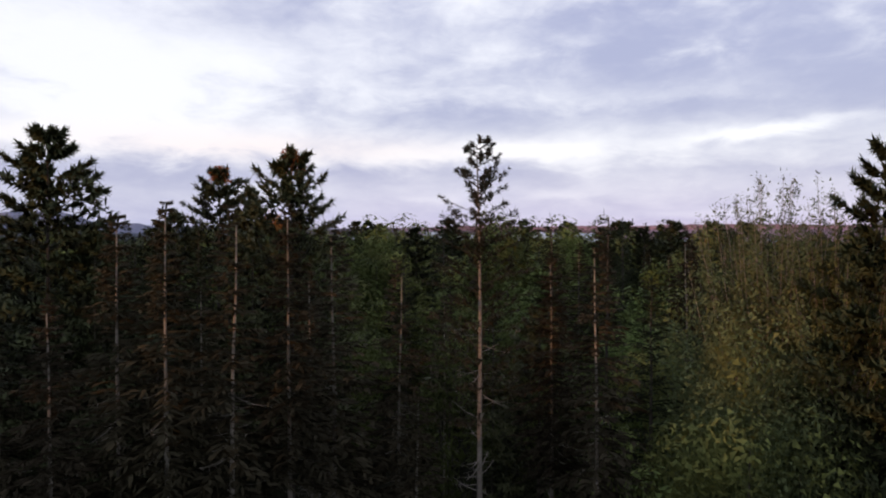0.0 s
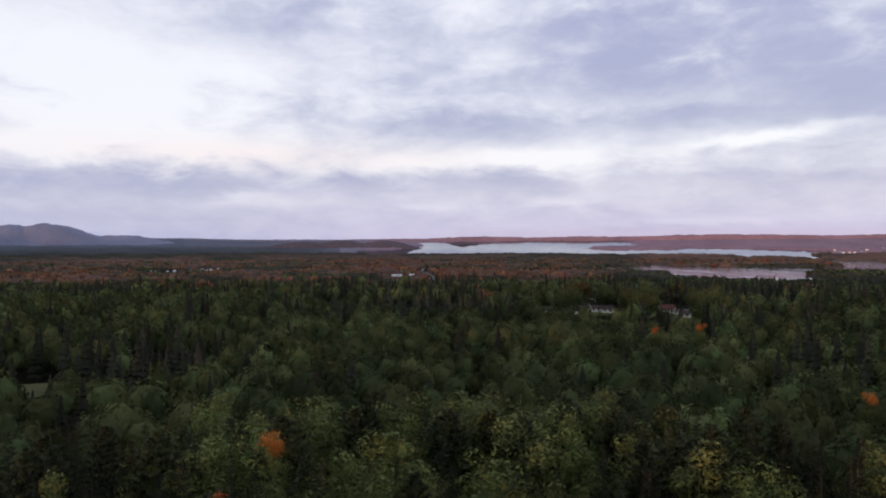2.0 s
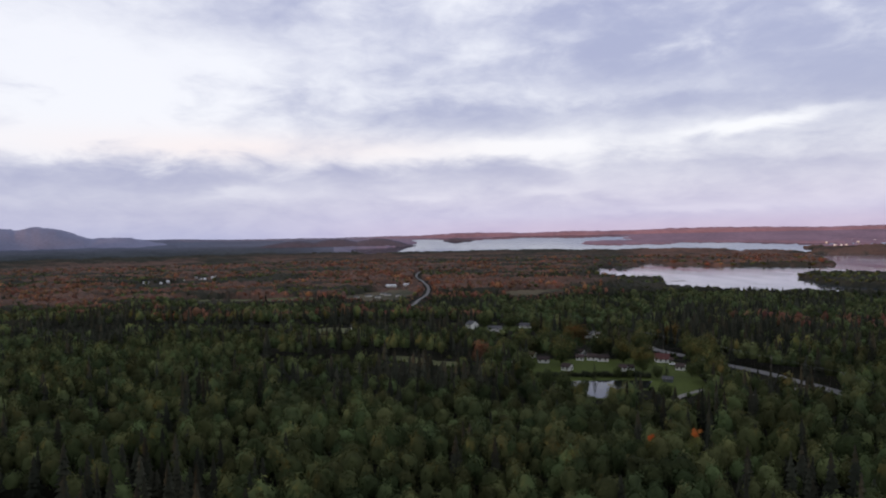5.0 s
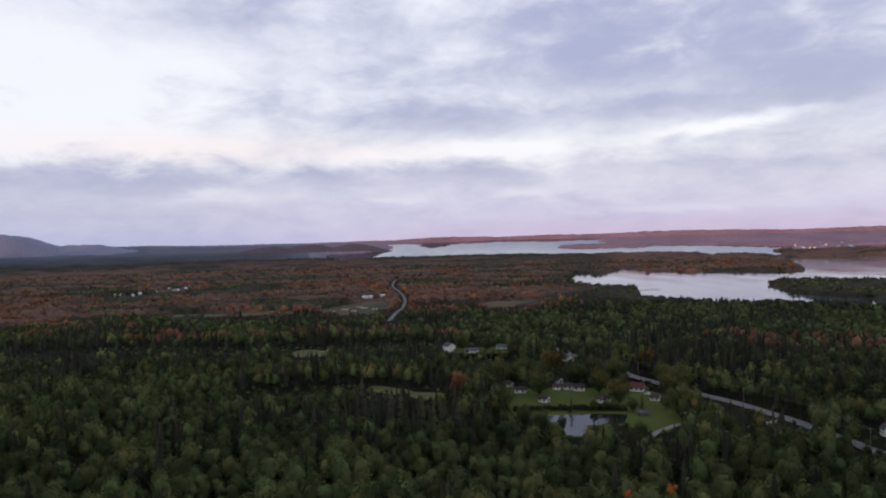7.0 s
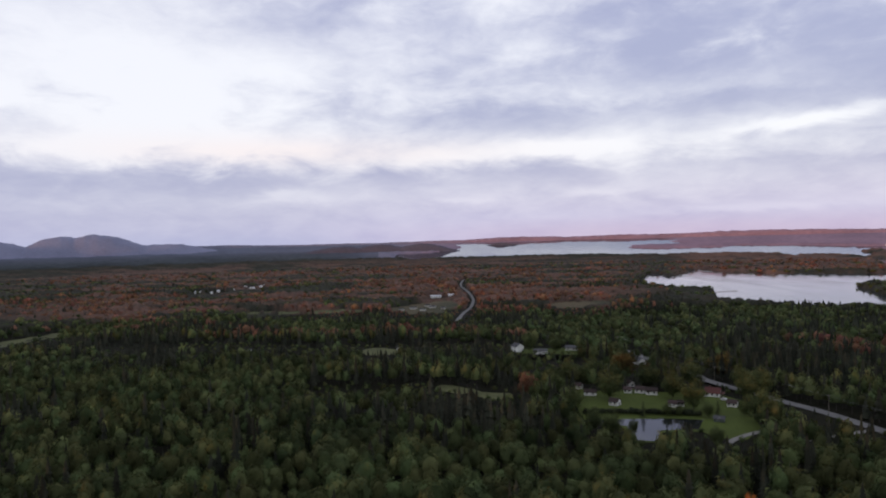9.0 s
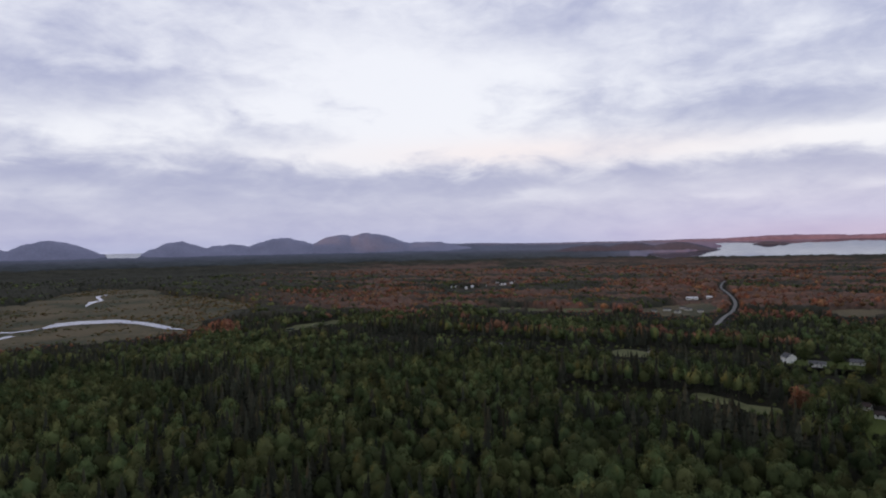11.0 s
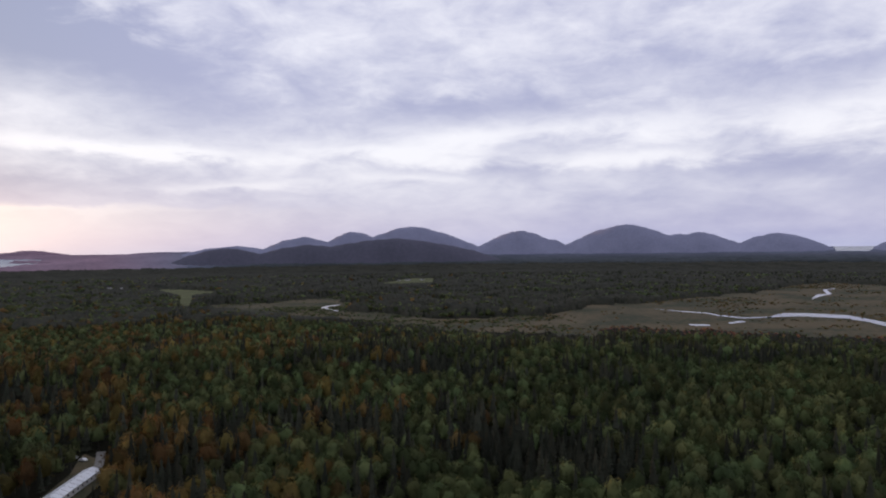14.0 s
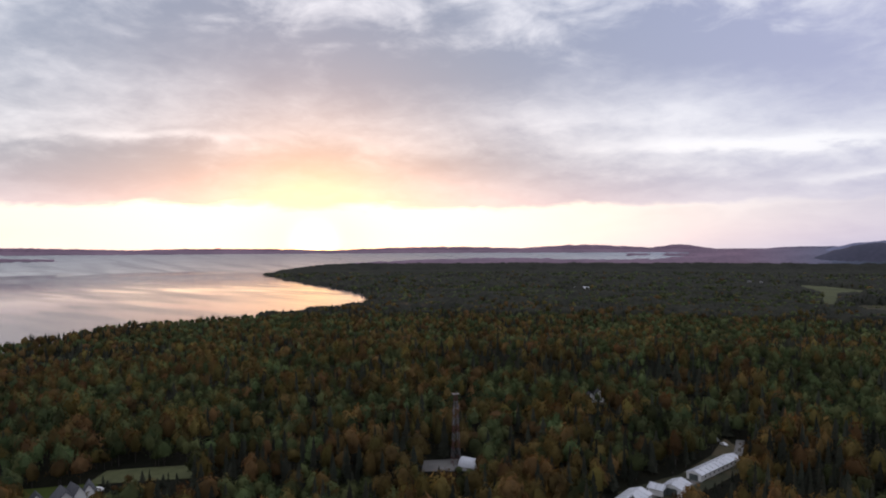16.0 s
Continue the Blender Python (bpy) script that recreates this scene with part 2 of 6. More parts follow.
M_WOODS_R = material("red_autumn_woods", (0.235, 0.120, 0.070), (0.115, 0.070, 0.050), 0.9, 0.018, 10, vary=0.5, tone=True, coords="World", transl=0.3, spec=0.04)
M_WOODS_Y = material("yellow_autumn_woods", (0.165, 0.118, 0.038), (0.072, 0.054, 0.024), 0.9, 0.016, 11, vary=0.6, tone=True, coords="World", transl=0.35, spec=0.04)
M_CARPET = material("distant_canopy", (0.048, 0.047, 0.035), (0.018, 0.020, 0.016), 0.95, 0.012, 8, bump=1.0, coords="World", zone=((0.060, 0.042, 0.036), (0.165, 0.094, 0.070)), spec=0.03)
# Distance haze and evening pink are mixed into these four woods' base colours.
M_FAR = material("hazed_shore_woods", (0.270, 0.182, 0.228), (0.170, 0.120, 0.155), 0.95, 0.004, 9, coords="World", zone=((0.125, 0.127, 0.172), (0.175, 0.177, 0.235)), spec=0.03)
M_VALE = material("hazed_valley_woods", (0.120, 0.130, 0.175), (0.084, 0.092, 0.125), 0.95, 0.004, 9, coords="World", zone=((0.030, 0.036, 0.038), (0.056, 0.064, 0.070)), spec=0.03)
M_HILL = material("hazed_hill_woods", (0.215, 0.222, 0.310), (0.160, 0.168, 0.240), 0.95, 0.008, 10, coords="World", spec=0.06)
M_HILL_NEAR = material("hazed_dark_woods", (0.092, 0.090, 0.122), (0.066, 0.067, 0.090), 0.95, 0.004, 12, coords="World", spec=0.06)
M_SEA = water_material("sea_water", (0.05, 0.06, 0.075), 0.12, 0.012, 0.16)
M_BAY = water_material("bay_water", (0.05, 0.06, 0.08), 0.08, 0.02, 0.04)
M_FAR_BAY = water_material("far_bay_water", (0.05, 0.055, 0.08), 0.05, 0.02, 0.012)
M_FAR_BAY.node_tree.nodes["Principled BSDF"].inputs["IOR"].default_value = 2.2
M_POND = water_material("pond_water", (0.012, 0.014, 0.014), 0.03, 0.2, 0.03)
M_POND.node_tree.nodes["Principled BSDF"].inputs["IOR"].default_value = 1.33
M_MARSH = material("marsh_grass", (0.100, 0.080, 0.048), (0.042, 0.045, 0.027), 0.9, 0.009, 14, bump=0.6, coords="World", spec=0.06, spread=0.075)
M_LAWN = material("lawn_grass", (0.070, 0.092, 0.022), (0.046, 0.060, 0.015), 0.9, 0.05, 10, coords="World", spec=0.06)
M_FIELD = material("pale_field_grass", (0.115, 0.120, 0.056), (0.060, 0.066, 0.032), 0.9, 0.03, 8, coords="World", spec=0.06)
M_GRAVEL = material("grey_gravel", (0.19, 0.18, 0.165), (0.11, 0.105, 0.098), 0.95, 0.1, 10, coords="World")
M_ROAD = material("worn_asphalt", (0.15, 0.147, 0.143), (0.09, 0.089, 0.087), 0.85, 0.08, 12, coords="World")
M_LINE = material("faded_road_paint", (0.45, 0.36, 0.10), None, 0.8, 0.5, 6, coords="World")
M_WHITE = material("white_clapboard", (0.78, 0.77, 0.74), (0.62, 0.61, 0.58), 0.6, 0.4, 10, vary=0.08)
M_WEATHERED = material("weathered_grey_boards", (0.40, 0.39, 0.38), (0.28, 0.275, 0.27), 0.7, 0.4, 10, vary=0.15)
M_ROOF = material("grey_shingles", (0.085, 0.085, 0.09), (0.045, 0.045, 0.05), 0.9, 0.8, 9, vary=0.3)
M_REDROOF = material("dark_red_siding", (0.105, 0.036, 0.030), (0.06, 0.022, 0.02), 0.8, 0.5, 9)
M_BROWNROOF = material("brown_red_shingles", (0.050, 0.033, 0.031), (0.028, 0.02, 0.019), 0.9, 0.6, 9, vary=0.3)
M_METALROOF = material("pale_metal_roof", (0.66, 0.67, 0.69), (0.48, 0.49, 0.52), 0.42, 0.12, 10, spec=0.4)
M_GLASS = material("dark_window_glass", (0.03, 0.035, 0.04), (0.015, 0.018, 0.02), 0.08, 0.5, 4, spec=0.6)
M_DOOR = material("painted_door", (0.10, 0.12, 0.11), None, 0.5, 0.8, 6)
M_TRIM = material("cream_trim", (0.70, 0.68, 0.62), None, 0.6, 0.8, 6)
M_POLE = material("weathered_pole_wood", (0.20, 0.17, 0.14), (0.11, 0.09, 0.075), 0.9, 0.8, 12)
M_WIRE = material("dark_wire", (0.05, 0.05, 0.05), None, 0.5)
M_STEEL_R = material("faded_red_steel", (0.13, 0.055, 0.048), None, 0.5, 0.6, 8, metal=0.2)
M_STEEL_W = material("dull_white_steel", (0.17, 0.165, 0.165), None, 0.5, 0.6, 8, metal=0.2)
M_CAR_W = material("white_car_paint", (0.72, 0.72, 0.72), (0.66, 0.66, 0.66), 0.25, 0.5, 6, spec=0.5)
M_CAR_D = material("dark_car_paint", (0.06, 0.07, 0.09), None, 0.25, 0.5, 6, spec=0.5)
M_TYRE = material("black_rubber", (0.02, 0.02, 0.02), None, 0.8)


# ---- the plan: degrees to the left of +y, and metres from the place where the camera rises ----
EYE_Z = 100.0
NEAR_R, SPAN, SEA_Z = 3000.0, 1150.0, -20.0


def lifted(D, az=0.0):
    """The land falls from the camera's rise to sea level; past 3 km it is drawn in towards the horizon, and rises so that it keeps its angle."""
    D, az = np.broadcast_arrays(np.asarray(D, float), np.asarray(az, float))
    near, dip, last = EYE_Z / NEAR_R, EYE_Z / np.maximum(D, 1e-3), 0.0016
    foot = 1000.0 - 270.0 * np.clip((az - 100) / 30, 0, 1)      # the sea's shore lies closer
    u = np.clip((D - 430) / (foot - 430), 0, 1)
    stretch = 1 - SEA_Z / EYE_Z * u * u * (3 - 2 * u)
    d = np.where(D <= NEAR_R, D * stretch, NEAR_R * (1 - SEA_Z / EYE_Z) + SPAN * (near - dip) / (near - last))
    return d, EYE_Z - d * dip


def plan(az, D, h=0.0):
    """World points, as an array of rows, for plan points."""
    az, D = np.broadcast_arrays(np.asarray(az, float), np.asarray(D, float))
    d, z = lifted(D, az)
    z = z + 10.0 * np.exp(-(((D - 600) / 75) ** 2)) * np.clip((az - 60) / 20, 0, 1) * np.clip((150 - az) / 20, 0, 1)      # a low wooded rise
    a = np.radians(az)
    return np.stack([-np.sin(a) * d, np.cos(a) * d, z + h], -1)


def spot(az, D, h=0.0):
    return Vector(plan(az, D, h).tolist())


def inside(poly, az, D):
    """Which plan points lie in a polygon of (az, D) corners, told in flat x and y."""
    a = np.radians([p[0] for p in poly])
    r = np.array([p[1] for p in poly], float)
    px, py = a, np.log(r)
    x, y = np.radians(az), np.log(np.maximum(D, 1.0))
    hit = np.zeros(np.shape(x), bool)
    for i in range(len(poly)):
        x0, y0, x1, y1 = px[i - 1], py[i - 1], px[i], py[i]
        cross = (y0 > y) != (y1 > y)
        if y1 != y0:
            hit ^= cross & (x < (x1 - x0) * (y - y0) / (y1 - y0) + x0)
    return hit


BAY = [(-11.3, 1520), (-13.3, 1350), (-15.7, 1325), (-16.8, 1305), (-17.1, 1190), (-17.3, 1070), (-20, 1030), (-24.2, 1022),
       (-28.1, 1025), (-35.1, 1005), (-46, 1005), (-46, 1771), (-35.8, 1771), (-31.8, 1804), (-29.0, 1985), (-27.9, 1930),
       (-24.2, 1900), (-21.4, 1900), (-18.8, 1950), (-17.1, 2060), (-16, 2180), (-15.1, 2040), (-13.7, 1780), (-13.1, 1902), (-12.1, 1912)]
BAY_EAST = [(-27.1, 3090), (-27.8, 2601), (-29.0, 1990), (-31.8, 1790), (-35.8, 1765), (-46, 1765), (-46, 3201), (-35.8, 3201), (-31.8, 3001), (-29.3, 2916)]
POINT = [(-26.5, 1450), (-27.4, 1377), (-28.1, 1251), (-30, 1193), (-34, 1154), (-46, 1129), (-46, 1530), (-31.8, 1528), (-28.1, 1519)]
FAR_BAY = [(8.9, 4900), (7.2, 3800), (5.4, 4100), (3.5, 4240), (-1.3, 4330), (-3.7, 4330), (-7.4, 4330), (-10.0, 3960), (-13.4, 3880), (-17.8, 4020), (-21.6, 3690), (-22.3, 3360), (-25.6, 3500), (-27.0, 3110), (-27.4, 3215), (-46, 3215),
           (-46, 5400), (-33.5, 5382), (-31.2, 5193), (-29.4, 5352), (-27.6, 5316), (-24.3, 6081), (-18.5, 7050), (-17.6, 6200), (-13.0, 6000), (-10.7, 6650), (-11.1, 9000), (-13.0, 8900), (-15.6, 9900), (-13.8, 13500), (-14.8, 18500),
           (-13.0, 42000), (-6.7, 60000), (-3.6, 50000), (-3.2, 30000), (1.0, 34000), (3.6, 21000), (3.0, 11500), (3.6, 8200), (5.8, 6500), (8.4, 6250)]
ISLE_E = [(-27.0, 4072), (-27.5, 3614), (-27.9, 3200), (-46, 3200), (-46, 4530), (-33.5, 4534), (-31.2, 4524), (-28.7, 4846), (-27.9, 4730)]
SEA = [(200, 20000), (146.5, 16500), (138.5, 17000), (121.5, 17000), (112, 16000), (111, 9000), (114.8, 5600), (120.6, 5600), (126.2, 6700),
       (131.9, 5900), (138, 4800), (142.2, 3950), (144.9, 3250), (146.5, 2791), (144.9, 2344), (142.9, 2013), (140.4, 1760), (138.5, 1547),
       (138, 1401), (138.0, 1207), (140.4, 1130), (145, 1030), (149.4, 985), (153.6, 960), (157.5, 950), (159.6, 890), (160.5, 850), (162.7, 830),
       (164.7, 790), (166.7, 745), (200, 600)]
SKERRY = [(168, 7900), (161.2, 7354), (161.6, 8400), (168, 9600)]
ISLE_A = [(116.6, 9500), (114.9, 9500), (114.7, 11500), (116.5, 11500)]
ISLE_B = [(114.0, 9000), (110.6, 9800), (110.8, 12500), (113.5, 11800)]
NOTCH = [(51.7, 60000), (51.5, 13000), (49.3, 12000), (49.0, 60000)]
RIVER = [(56.2, 1045), (55.1, 1125), (53.4, 1137), (50.8, 1125), (48.7, 1050), (46.0, 921), (47.6, 950), (49.6, 1040), (51.0, 1074), (53.4, 1085), (54.6, 1075)]
BROOK = [(53.1, 1430), (52.8, 1573), (52.1, 1609), (52.4, 1752), (51.7, 1820), (51.5, 1790), (52.1, 1740), (51.8, 1600), (52.4, 1540)]
CREEK = [(64.6, 1160), (62.2, 1122), (60.4, 1105), (59.5, 1072), (57.6, 1042), (55.8, 1066), (55.8, 1050), (57.7, 1026), (59.6, 1056), (60.4, 1090), (62.2, 1108)]
PUDDLE_A = [(61.8, 935), (61.5, 918), (60.1, 918), (60.2, 936)]
PUDDLE_B = [(58.9, 962), (58.6, 952), (57.5, 985), (57.9, 998)]
OXBOW = [(90.1, 1278), (91.0, 1258), (91.7, 1221), (91.2, 1172), (90.1, 1132), (90.1, 1146), (90.9, 1184), (91.2, 1221), (90.8, 1240), (90.1, 1262)]
POOL_A = [(38.5, 866), (37.9, 884), (37.6, 872), (38.3, 854)]
POOL_B = [(36.2, 905), (34.9, 925), (34.9, 918), (36.2, 897)]
POND = [(-7.0, 381), (-10.5, 387), (-13.7, 392), (-16.0, 393), (-15.7, 374), (-12.8, 367), (-12.5, 347), (-10.9, 346), (-10.2, 372)]
MARSH = [(82, 863), (68.8, 790), (67.5, 872), (60, 880), (55.8, 862), (45.9, 870), (45.2, 930), (44.2, 1050), (42.0, 1180), (40.5, 1330), (43.0, 1480), (46.5, 1620), (48.2, 1932), (52, 2115),
         (53.4, 1996), (55.3, 1736), (59.5, 1471), (64.4, 1310), (69.6, 1222), (71.2, 1116), (73.2, 1011), (78.5, 987), (82, 980)]
MARSH_WEST = [(100.7, 1350), (97.8, 1191), (90.3, 1023), (86, 929), (82, 863), (79.2, 880), (71.1, 840), (71.1, 1019), (72.8, 1018), (79.2, 990), (82, 985), (86, 1087),
              (89.8, 1160), (90.2, 1546), (95, 1400)]
FIELD_T = [(104.6, 2040), (102.5, 1990), (99.4, 1810), (101.6, 1673), (101.8, 1357), (102.6, 1357), (102.6, 1704)]
MEADOW = [(38.8, 846), (37.6, 862), (35.8, 896), (34.0, 922), (33.9, 958), (36.0, 942), (37.9, 896)]
STRIP = [(24.0, 1085), (20.0, 1035), (15.8, 1005), (11.2, 1015), (11.4, 1062), (16.0, 1060), (20.0, 1092)]
YARD = [(9.8, 1045), (6.7, 1115), (3.8, 1169), (3.3, 1036), (4.9, 955), (7.7, 965)]
FALLOW = [(-3, 1055), (-5.6, 990), (-8.9, 1040), (-9.5, 1110), (-5.6, 1112)]
GLADE = [(-6.6, 384), (-6.0, 430), (-6.4, 462), (-9.0, 452), (-11.0, 468), (-13.0, 458), (-16.2, 470), (-19.0, 445), (-20.2, 386), (-19.2, 362), (-17.0, 360), (-15.9, 370), (-13.0, 364), (-12.6, 345), (-10.8, 344), (-9.9, 370), (-8.0, 378)]
GAP_A = [(8.6, 640), (11.2, 652), (11.4, 618), (8.8, 610)]
GAP_B = [(5.5, 472), (3.0, 465), (-0.8, 447), (-0.6, 428), (2.0, 440), (5.6, 458)]
CLEARING = [(37, 258), (31.0, 246), (30.4, 222), (37, 226)]
PADDOCK = [(159.5, 328), (151.9, 318), (152.0, 338), (158, 345)]
FARMYARD = [(117.4, 274), (112.4, 284), (110.2, 305), (108.0, 333), (107.6, 360), (109.4, 386), (110.3, 352), (112.6, 318), (117.4, 288)]
MAST_YARD = [(133.6, 306), (129.0, 307), (129.2, 326), (133.4, 322)]
HAMLET = [(163.6, 300), (158.4, 305), (158.6, 328), (163.6, 336)]
HOUSE_LOT = [(119.6, 446), (118.3, 446), (118.2, 462), (119.7, 462)]
TOWN = [(87.2, 2020), (84.5, 2040), (82.3, 2080), (82.2, 2430), (84.3, 2400), (86.0, 2180)]
FAR_FIELD = [(75.0, 2500), (72.4, 2600), (72.4, 2760), (75.0, 2650)]
LANDING = [(-0.9, 606), (-6.4, 596), (-6.4, 632), (-0.9, 630)]

LANE = [(3.55, 860), (3.0, 952), (2.4, 1030), (2.16, 1145), (2.3, 1254), (2.7, 1387), (3.16, 1533), (3.06, 1705), (2.8, 1800)]
HIGHWAY = [(-9.0, 650), (-14.9, 530), (-16.24, 504), (-19.07, 474), (-21.6, 452), (-24.05, 435), (-26.0, 419), (-28.3, 401), (-31.6, 374), (-33.9, 357), (-42, 318)]
DRIVE = [(-17.8, 352), (-18.4, 362), (-19.9, 377), (-20.9, 379), (-21.6, 368), (-23.5, 372), (-27.5, 404)]
TRACK = [(108.2, 385), (108.6, 352), (110.6, 320), (113.6, 294), (118, 272)]

DISCS = [(24.6, 1590, 20), (24.2, 1610, 20), (23.4, 1560, 20), (22.9, 1600, 20), (22.2, 1640, 20), (21.8, 1657, 20), (21.2, 1826, 22), (20.8, 1765, 22), (20.5, 1690, 20),
         (20.2, 1659, 20), (20.0, 1842, 22), (19.6, 1720, 20), (19.3, 1800, 22), (5.3, 1225, 26), (4.0, 1245, 20), (120.4, 1690, 30), (126.0, 1825, 22), (107.2, 2140, 40), (93.2, 1925, 18),
         (-33.6, 392, 9), (8.46, 640, 6), (20.74, 672, 6), (-11.2, 560, 9), (-28.46, 5420, 60), (-29.35, 4480, 90), (-30.4, 5450, 60), (-30.1, 6183, 60), (-31.45, 5990, 60), (-32.1, 6300, 60)]      # azimuth, distance and radius of cleared plots


BELTS = [([(15, 496), (7.5, 492), (-1, 466)], 13), ([(31, 810), (20.5, 735), (15, 680)], 14), ([(13, 690), (4.5, 670), (-3, 655)], 13),
         ([(-3.2, 560), (-8.5, 545)], 9)]      # dark tall tree belts between lighter woods, with their half widths


def ragged(poly, wide, far, seed):
    """The same outline with many small bays and tongues."""
    rnd = random.Random(seed)
    out = []
    for (a0, d0), (a1, d1) in zip(poly, poly[1:] + poly[:1]):
        n = max(2, int(math.hypot((a1 - a0) / wide, math.log(d1 / d0) / far) / 1.6))
        for k in range(n):
            u = k / n
            j = 0.0 if k == 0 else 1.0
            out.append((a0 + (a1 - a0) * u + j * rnd.uniform(-wide, wide), d0 * (d1 / d0) ** u * (1 + j * rnd.uniform(-far, far))))
    return out


MARSH, MARSH_WEST = ragged(MARSH, 0.55, 0.03, 4), ragged(MARSH_WEST, 0.5, 0.025, 7)
CLEARING, GAP_A, GAP_B = (ragged(q, 0.5, 0.016, 5) for q in (CLEARING, GAP_A, GAP_B))
MEADOW, STRIP, YARD, FALLOW = (ragged(q, 0.2, 0.012, 3) for q in (MEADOW, STRIP, YARD, FALLOW))
WATERS = [BAY, BAY_EAST, FAR_BAY, SEA, NOTCH, RIVER, BROOK, CREEK, PUDDLE_A, PUDDLE_B, OXBOW, POOL_A, POOL_B, POND]
OPENS = [MARSH, MARSH_WEST, FIELD_T, MEADOW, STRIP, YARD, FALLOW, GLADE, CLEARING, PADDOCK, FARMYARD, MAST_YARD, HAMLET, HOUSE_LOT, TOWN, FAR_FIELD, LANDING, GAP_A, GAP_B]
ISLES = [POINT, SKERRY, ISLE_A, ISLE_B, ISLE_E]


def near_way(way, az, D, wide):
    """Which plan points lie within wide metres of a road."""
    p = plan(az, D)[..., :2]
    q = plan([w[0] for w in way], [w[1] for w in way])[:, :2]
    hit = np.zeros(p.shape[:-1], bool)
    for a, b in zip(q[:-1], q[1:]):
        ab = b - a
        u = np.clip(((p - a) @ ab) / (ab @ ab), 0, 1)
        hit |= np.hypot(*np.moveaxis(p - a - u[..., None] * ab, -1, 0)) < wide
    return hit


def is_water(az, D):
    w = np.zeros(np.shape(az), bool)
    for poly in WATERS:
        w |= inside(poly, az, D)
    for poly in ISLES:
        w &= ~inside(poly, az, D)
    return w


def is_open(az, D):
    o = is_water(az, D)
    for poly in OPENS:
        o |= inside(poly, az, D)
    for a0, d0, r in DISCS:
        o |= np.hypot((np.asarray(az) - a0) * d0 / 57.3, np.asarray(D) - d0) < r
    for way, wide in ((LANE, 9), (HIGHWAY[:8], 8), (HIGHWAY[7:], 2.6), (DRIVE, 4), (TRACK, 4)):
        o |= near_way(way, az, D, wide)
    return o


SEEN = [MARSH, MARSH_WEST, POOL_A, POOL_B, GLADE, FARMYARD, MAST_YARD, HAMLET, PADDOCK, HOUSE_LOT, CLEARING, RIVER, CREEK, PUDDLE_A, OXBOW, MEADOW, STRIP, YARD, FALLOW, FIELD_T, LANDING, TOWN, GAP_A, GAP_B]


def low_growth(az, D):
    """Scrub instead of tall trees on the near side of glades, yards and roads."""
    low = np.ones(np.shape(az))
    for k in (1.05, 1.1, 1.15):
        hit = np.zeros(np.shape(az), bool)
        for poly in SEEN:
            hit |= inside(poly, az, D * k)
        for way, wide in ((HIGHWAY[1:8], 8), (LANE, 12), (TRACK, 5)):
            hit |= near_way(way, az, D * k, wide)
        for a0, d0, r in DISCS:
            hit |= (np.abs(az - a0) * d0 / 57.3 < r) & (np.abs(D * k - d0) < 1.5 * r)
        low = np.where(hit, 0.3, low)
    for line, wide in BELTS:
        for k in (1.03, 1.06, 1.09, 1.12, 1.15):
            low = np.where(near_way(line, az, D * k, wide) & ~near_way(line, az, D, wide), 0.34, low)
    return low


def value_noise(x, y, seed=0):
    """Smooth noise in 0..1 over the plane."""
    xi, yi = np.floor(x).astype(np.int64), np.floor(y).astype(np.int64)
    fx, fy = x - xi, y - yi
    fx, fy = fx * fx * (3 - 2 * fx), fy * fy * (3 - 2 * fy)

    def h(a, b):
        n = (a * 374761393 + b * 668265263 + seed * 1442695041) & 0x7FFFFFFF
        n = ((n ^ (n >> 13)) * 1274126177) & 0x7FFFFFFF
        return ((n ^ (n >> 16)) & 0xFFFF) / 65535.0

    return (h(xi, yi) * (1 - fx) + h(xi + 1, yi) * fx) * (1 - fy) + (h(xi, yi + 1) * (1 - fx) + h(xi + 1, yi + 1) * fx) * fy


def fbm(x, y, seed=0, octaves=3):
    s, a, t = 0, 0.5, 0
    for k in range(octaves):
        s, t = s + a * value_noise(x * 2**k, y * 2**k, seed + k), t + a
        a *= 0.5
    return s / t


def redness(az, D):
    """How far the woods have turned red, 0 to 1."""
    p = plan(az, D)
    n = fbm(p[..., 0] / 230, p[..., 1] / 85, 5, 4)
    az, D = np.asarray(az, float), np.asarray(D, float)
    box = np.clip((az + 14) / 6, 0, 1) * np.clip((43 - az) / 13, 0, 1) * np.clip((D - 840) / 160, 0, 1) * np.clip((4200 - D) / 1500, 0, 1)
    row = (np.abs(D - 745 - 3 * (az - 10)) < 32) * (az > -3) * (az < 24)
    cape = np.clip((-13 - az) / 3, 0, 1) * np.clip((D - 1750) / 150, 0, 1) * (D < 7000)
    rim = (np.abs(D - 880) < 60) * (az > 42) * (az < 69) * 0.8
    east = np.clip((-22 - az) / 4, 0, 1) * (np.abs(D - 655) < 45) * 0.5
    turned = np.maximum.reduce([box * 0.95, row * 0.9, rim, east]) * np.clip(n * 8.0 - 3.45, 0, 1)
    return np.clip(np.maximum(turned, cape * np.clip(n * 6.5 - 2.0, 0, 1)), 0, 0.9)


def goldness(az, D):
    """How far the woods have turned yellow and brown."""
    az = np.asarray(az, float)
    return np.clip((az - 75) / 45, 0, 1) * np.clip((1500 - np.asarray(D, float)) / 700, 0.15, 1) * 0.42


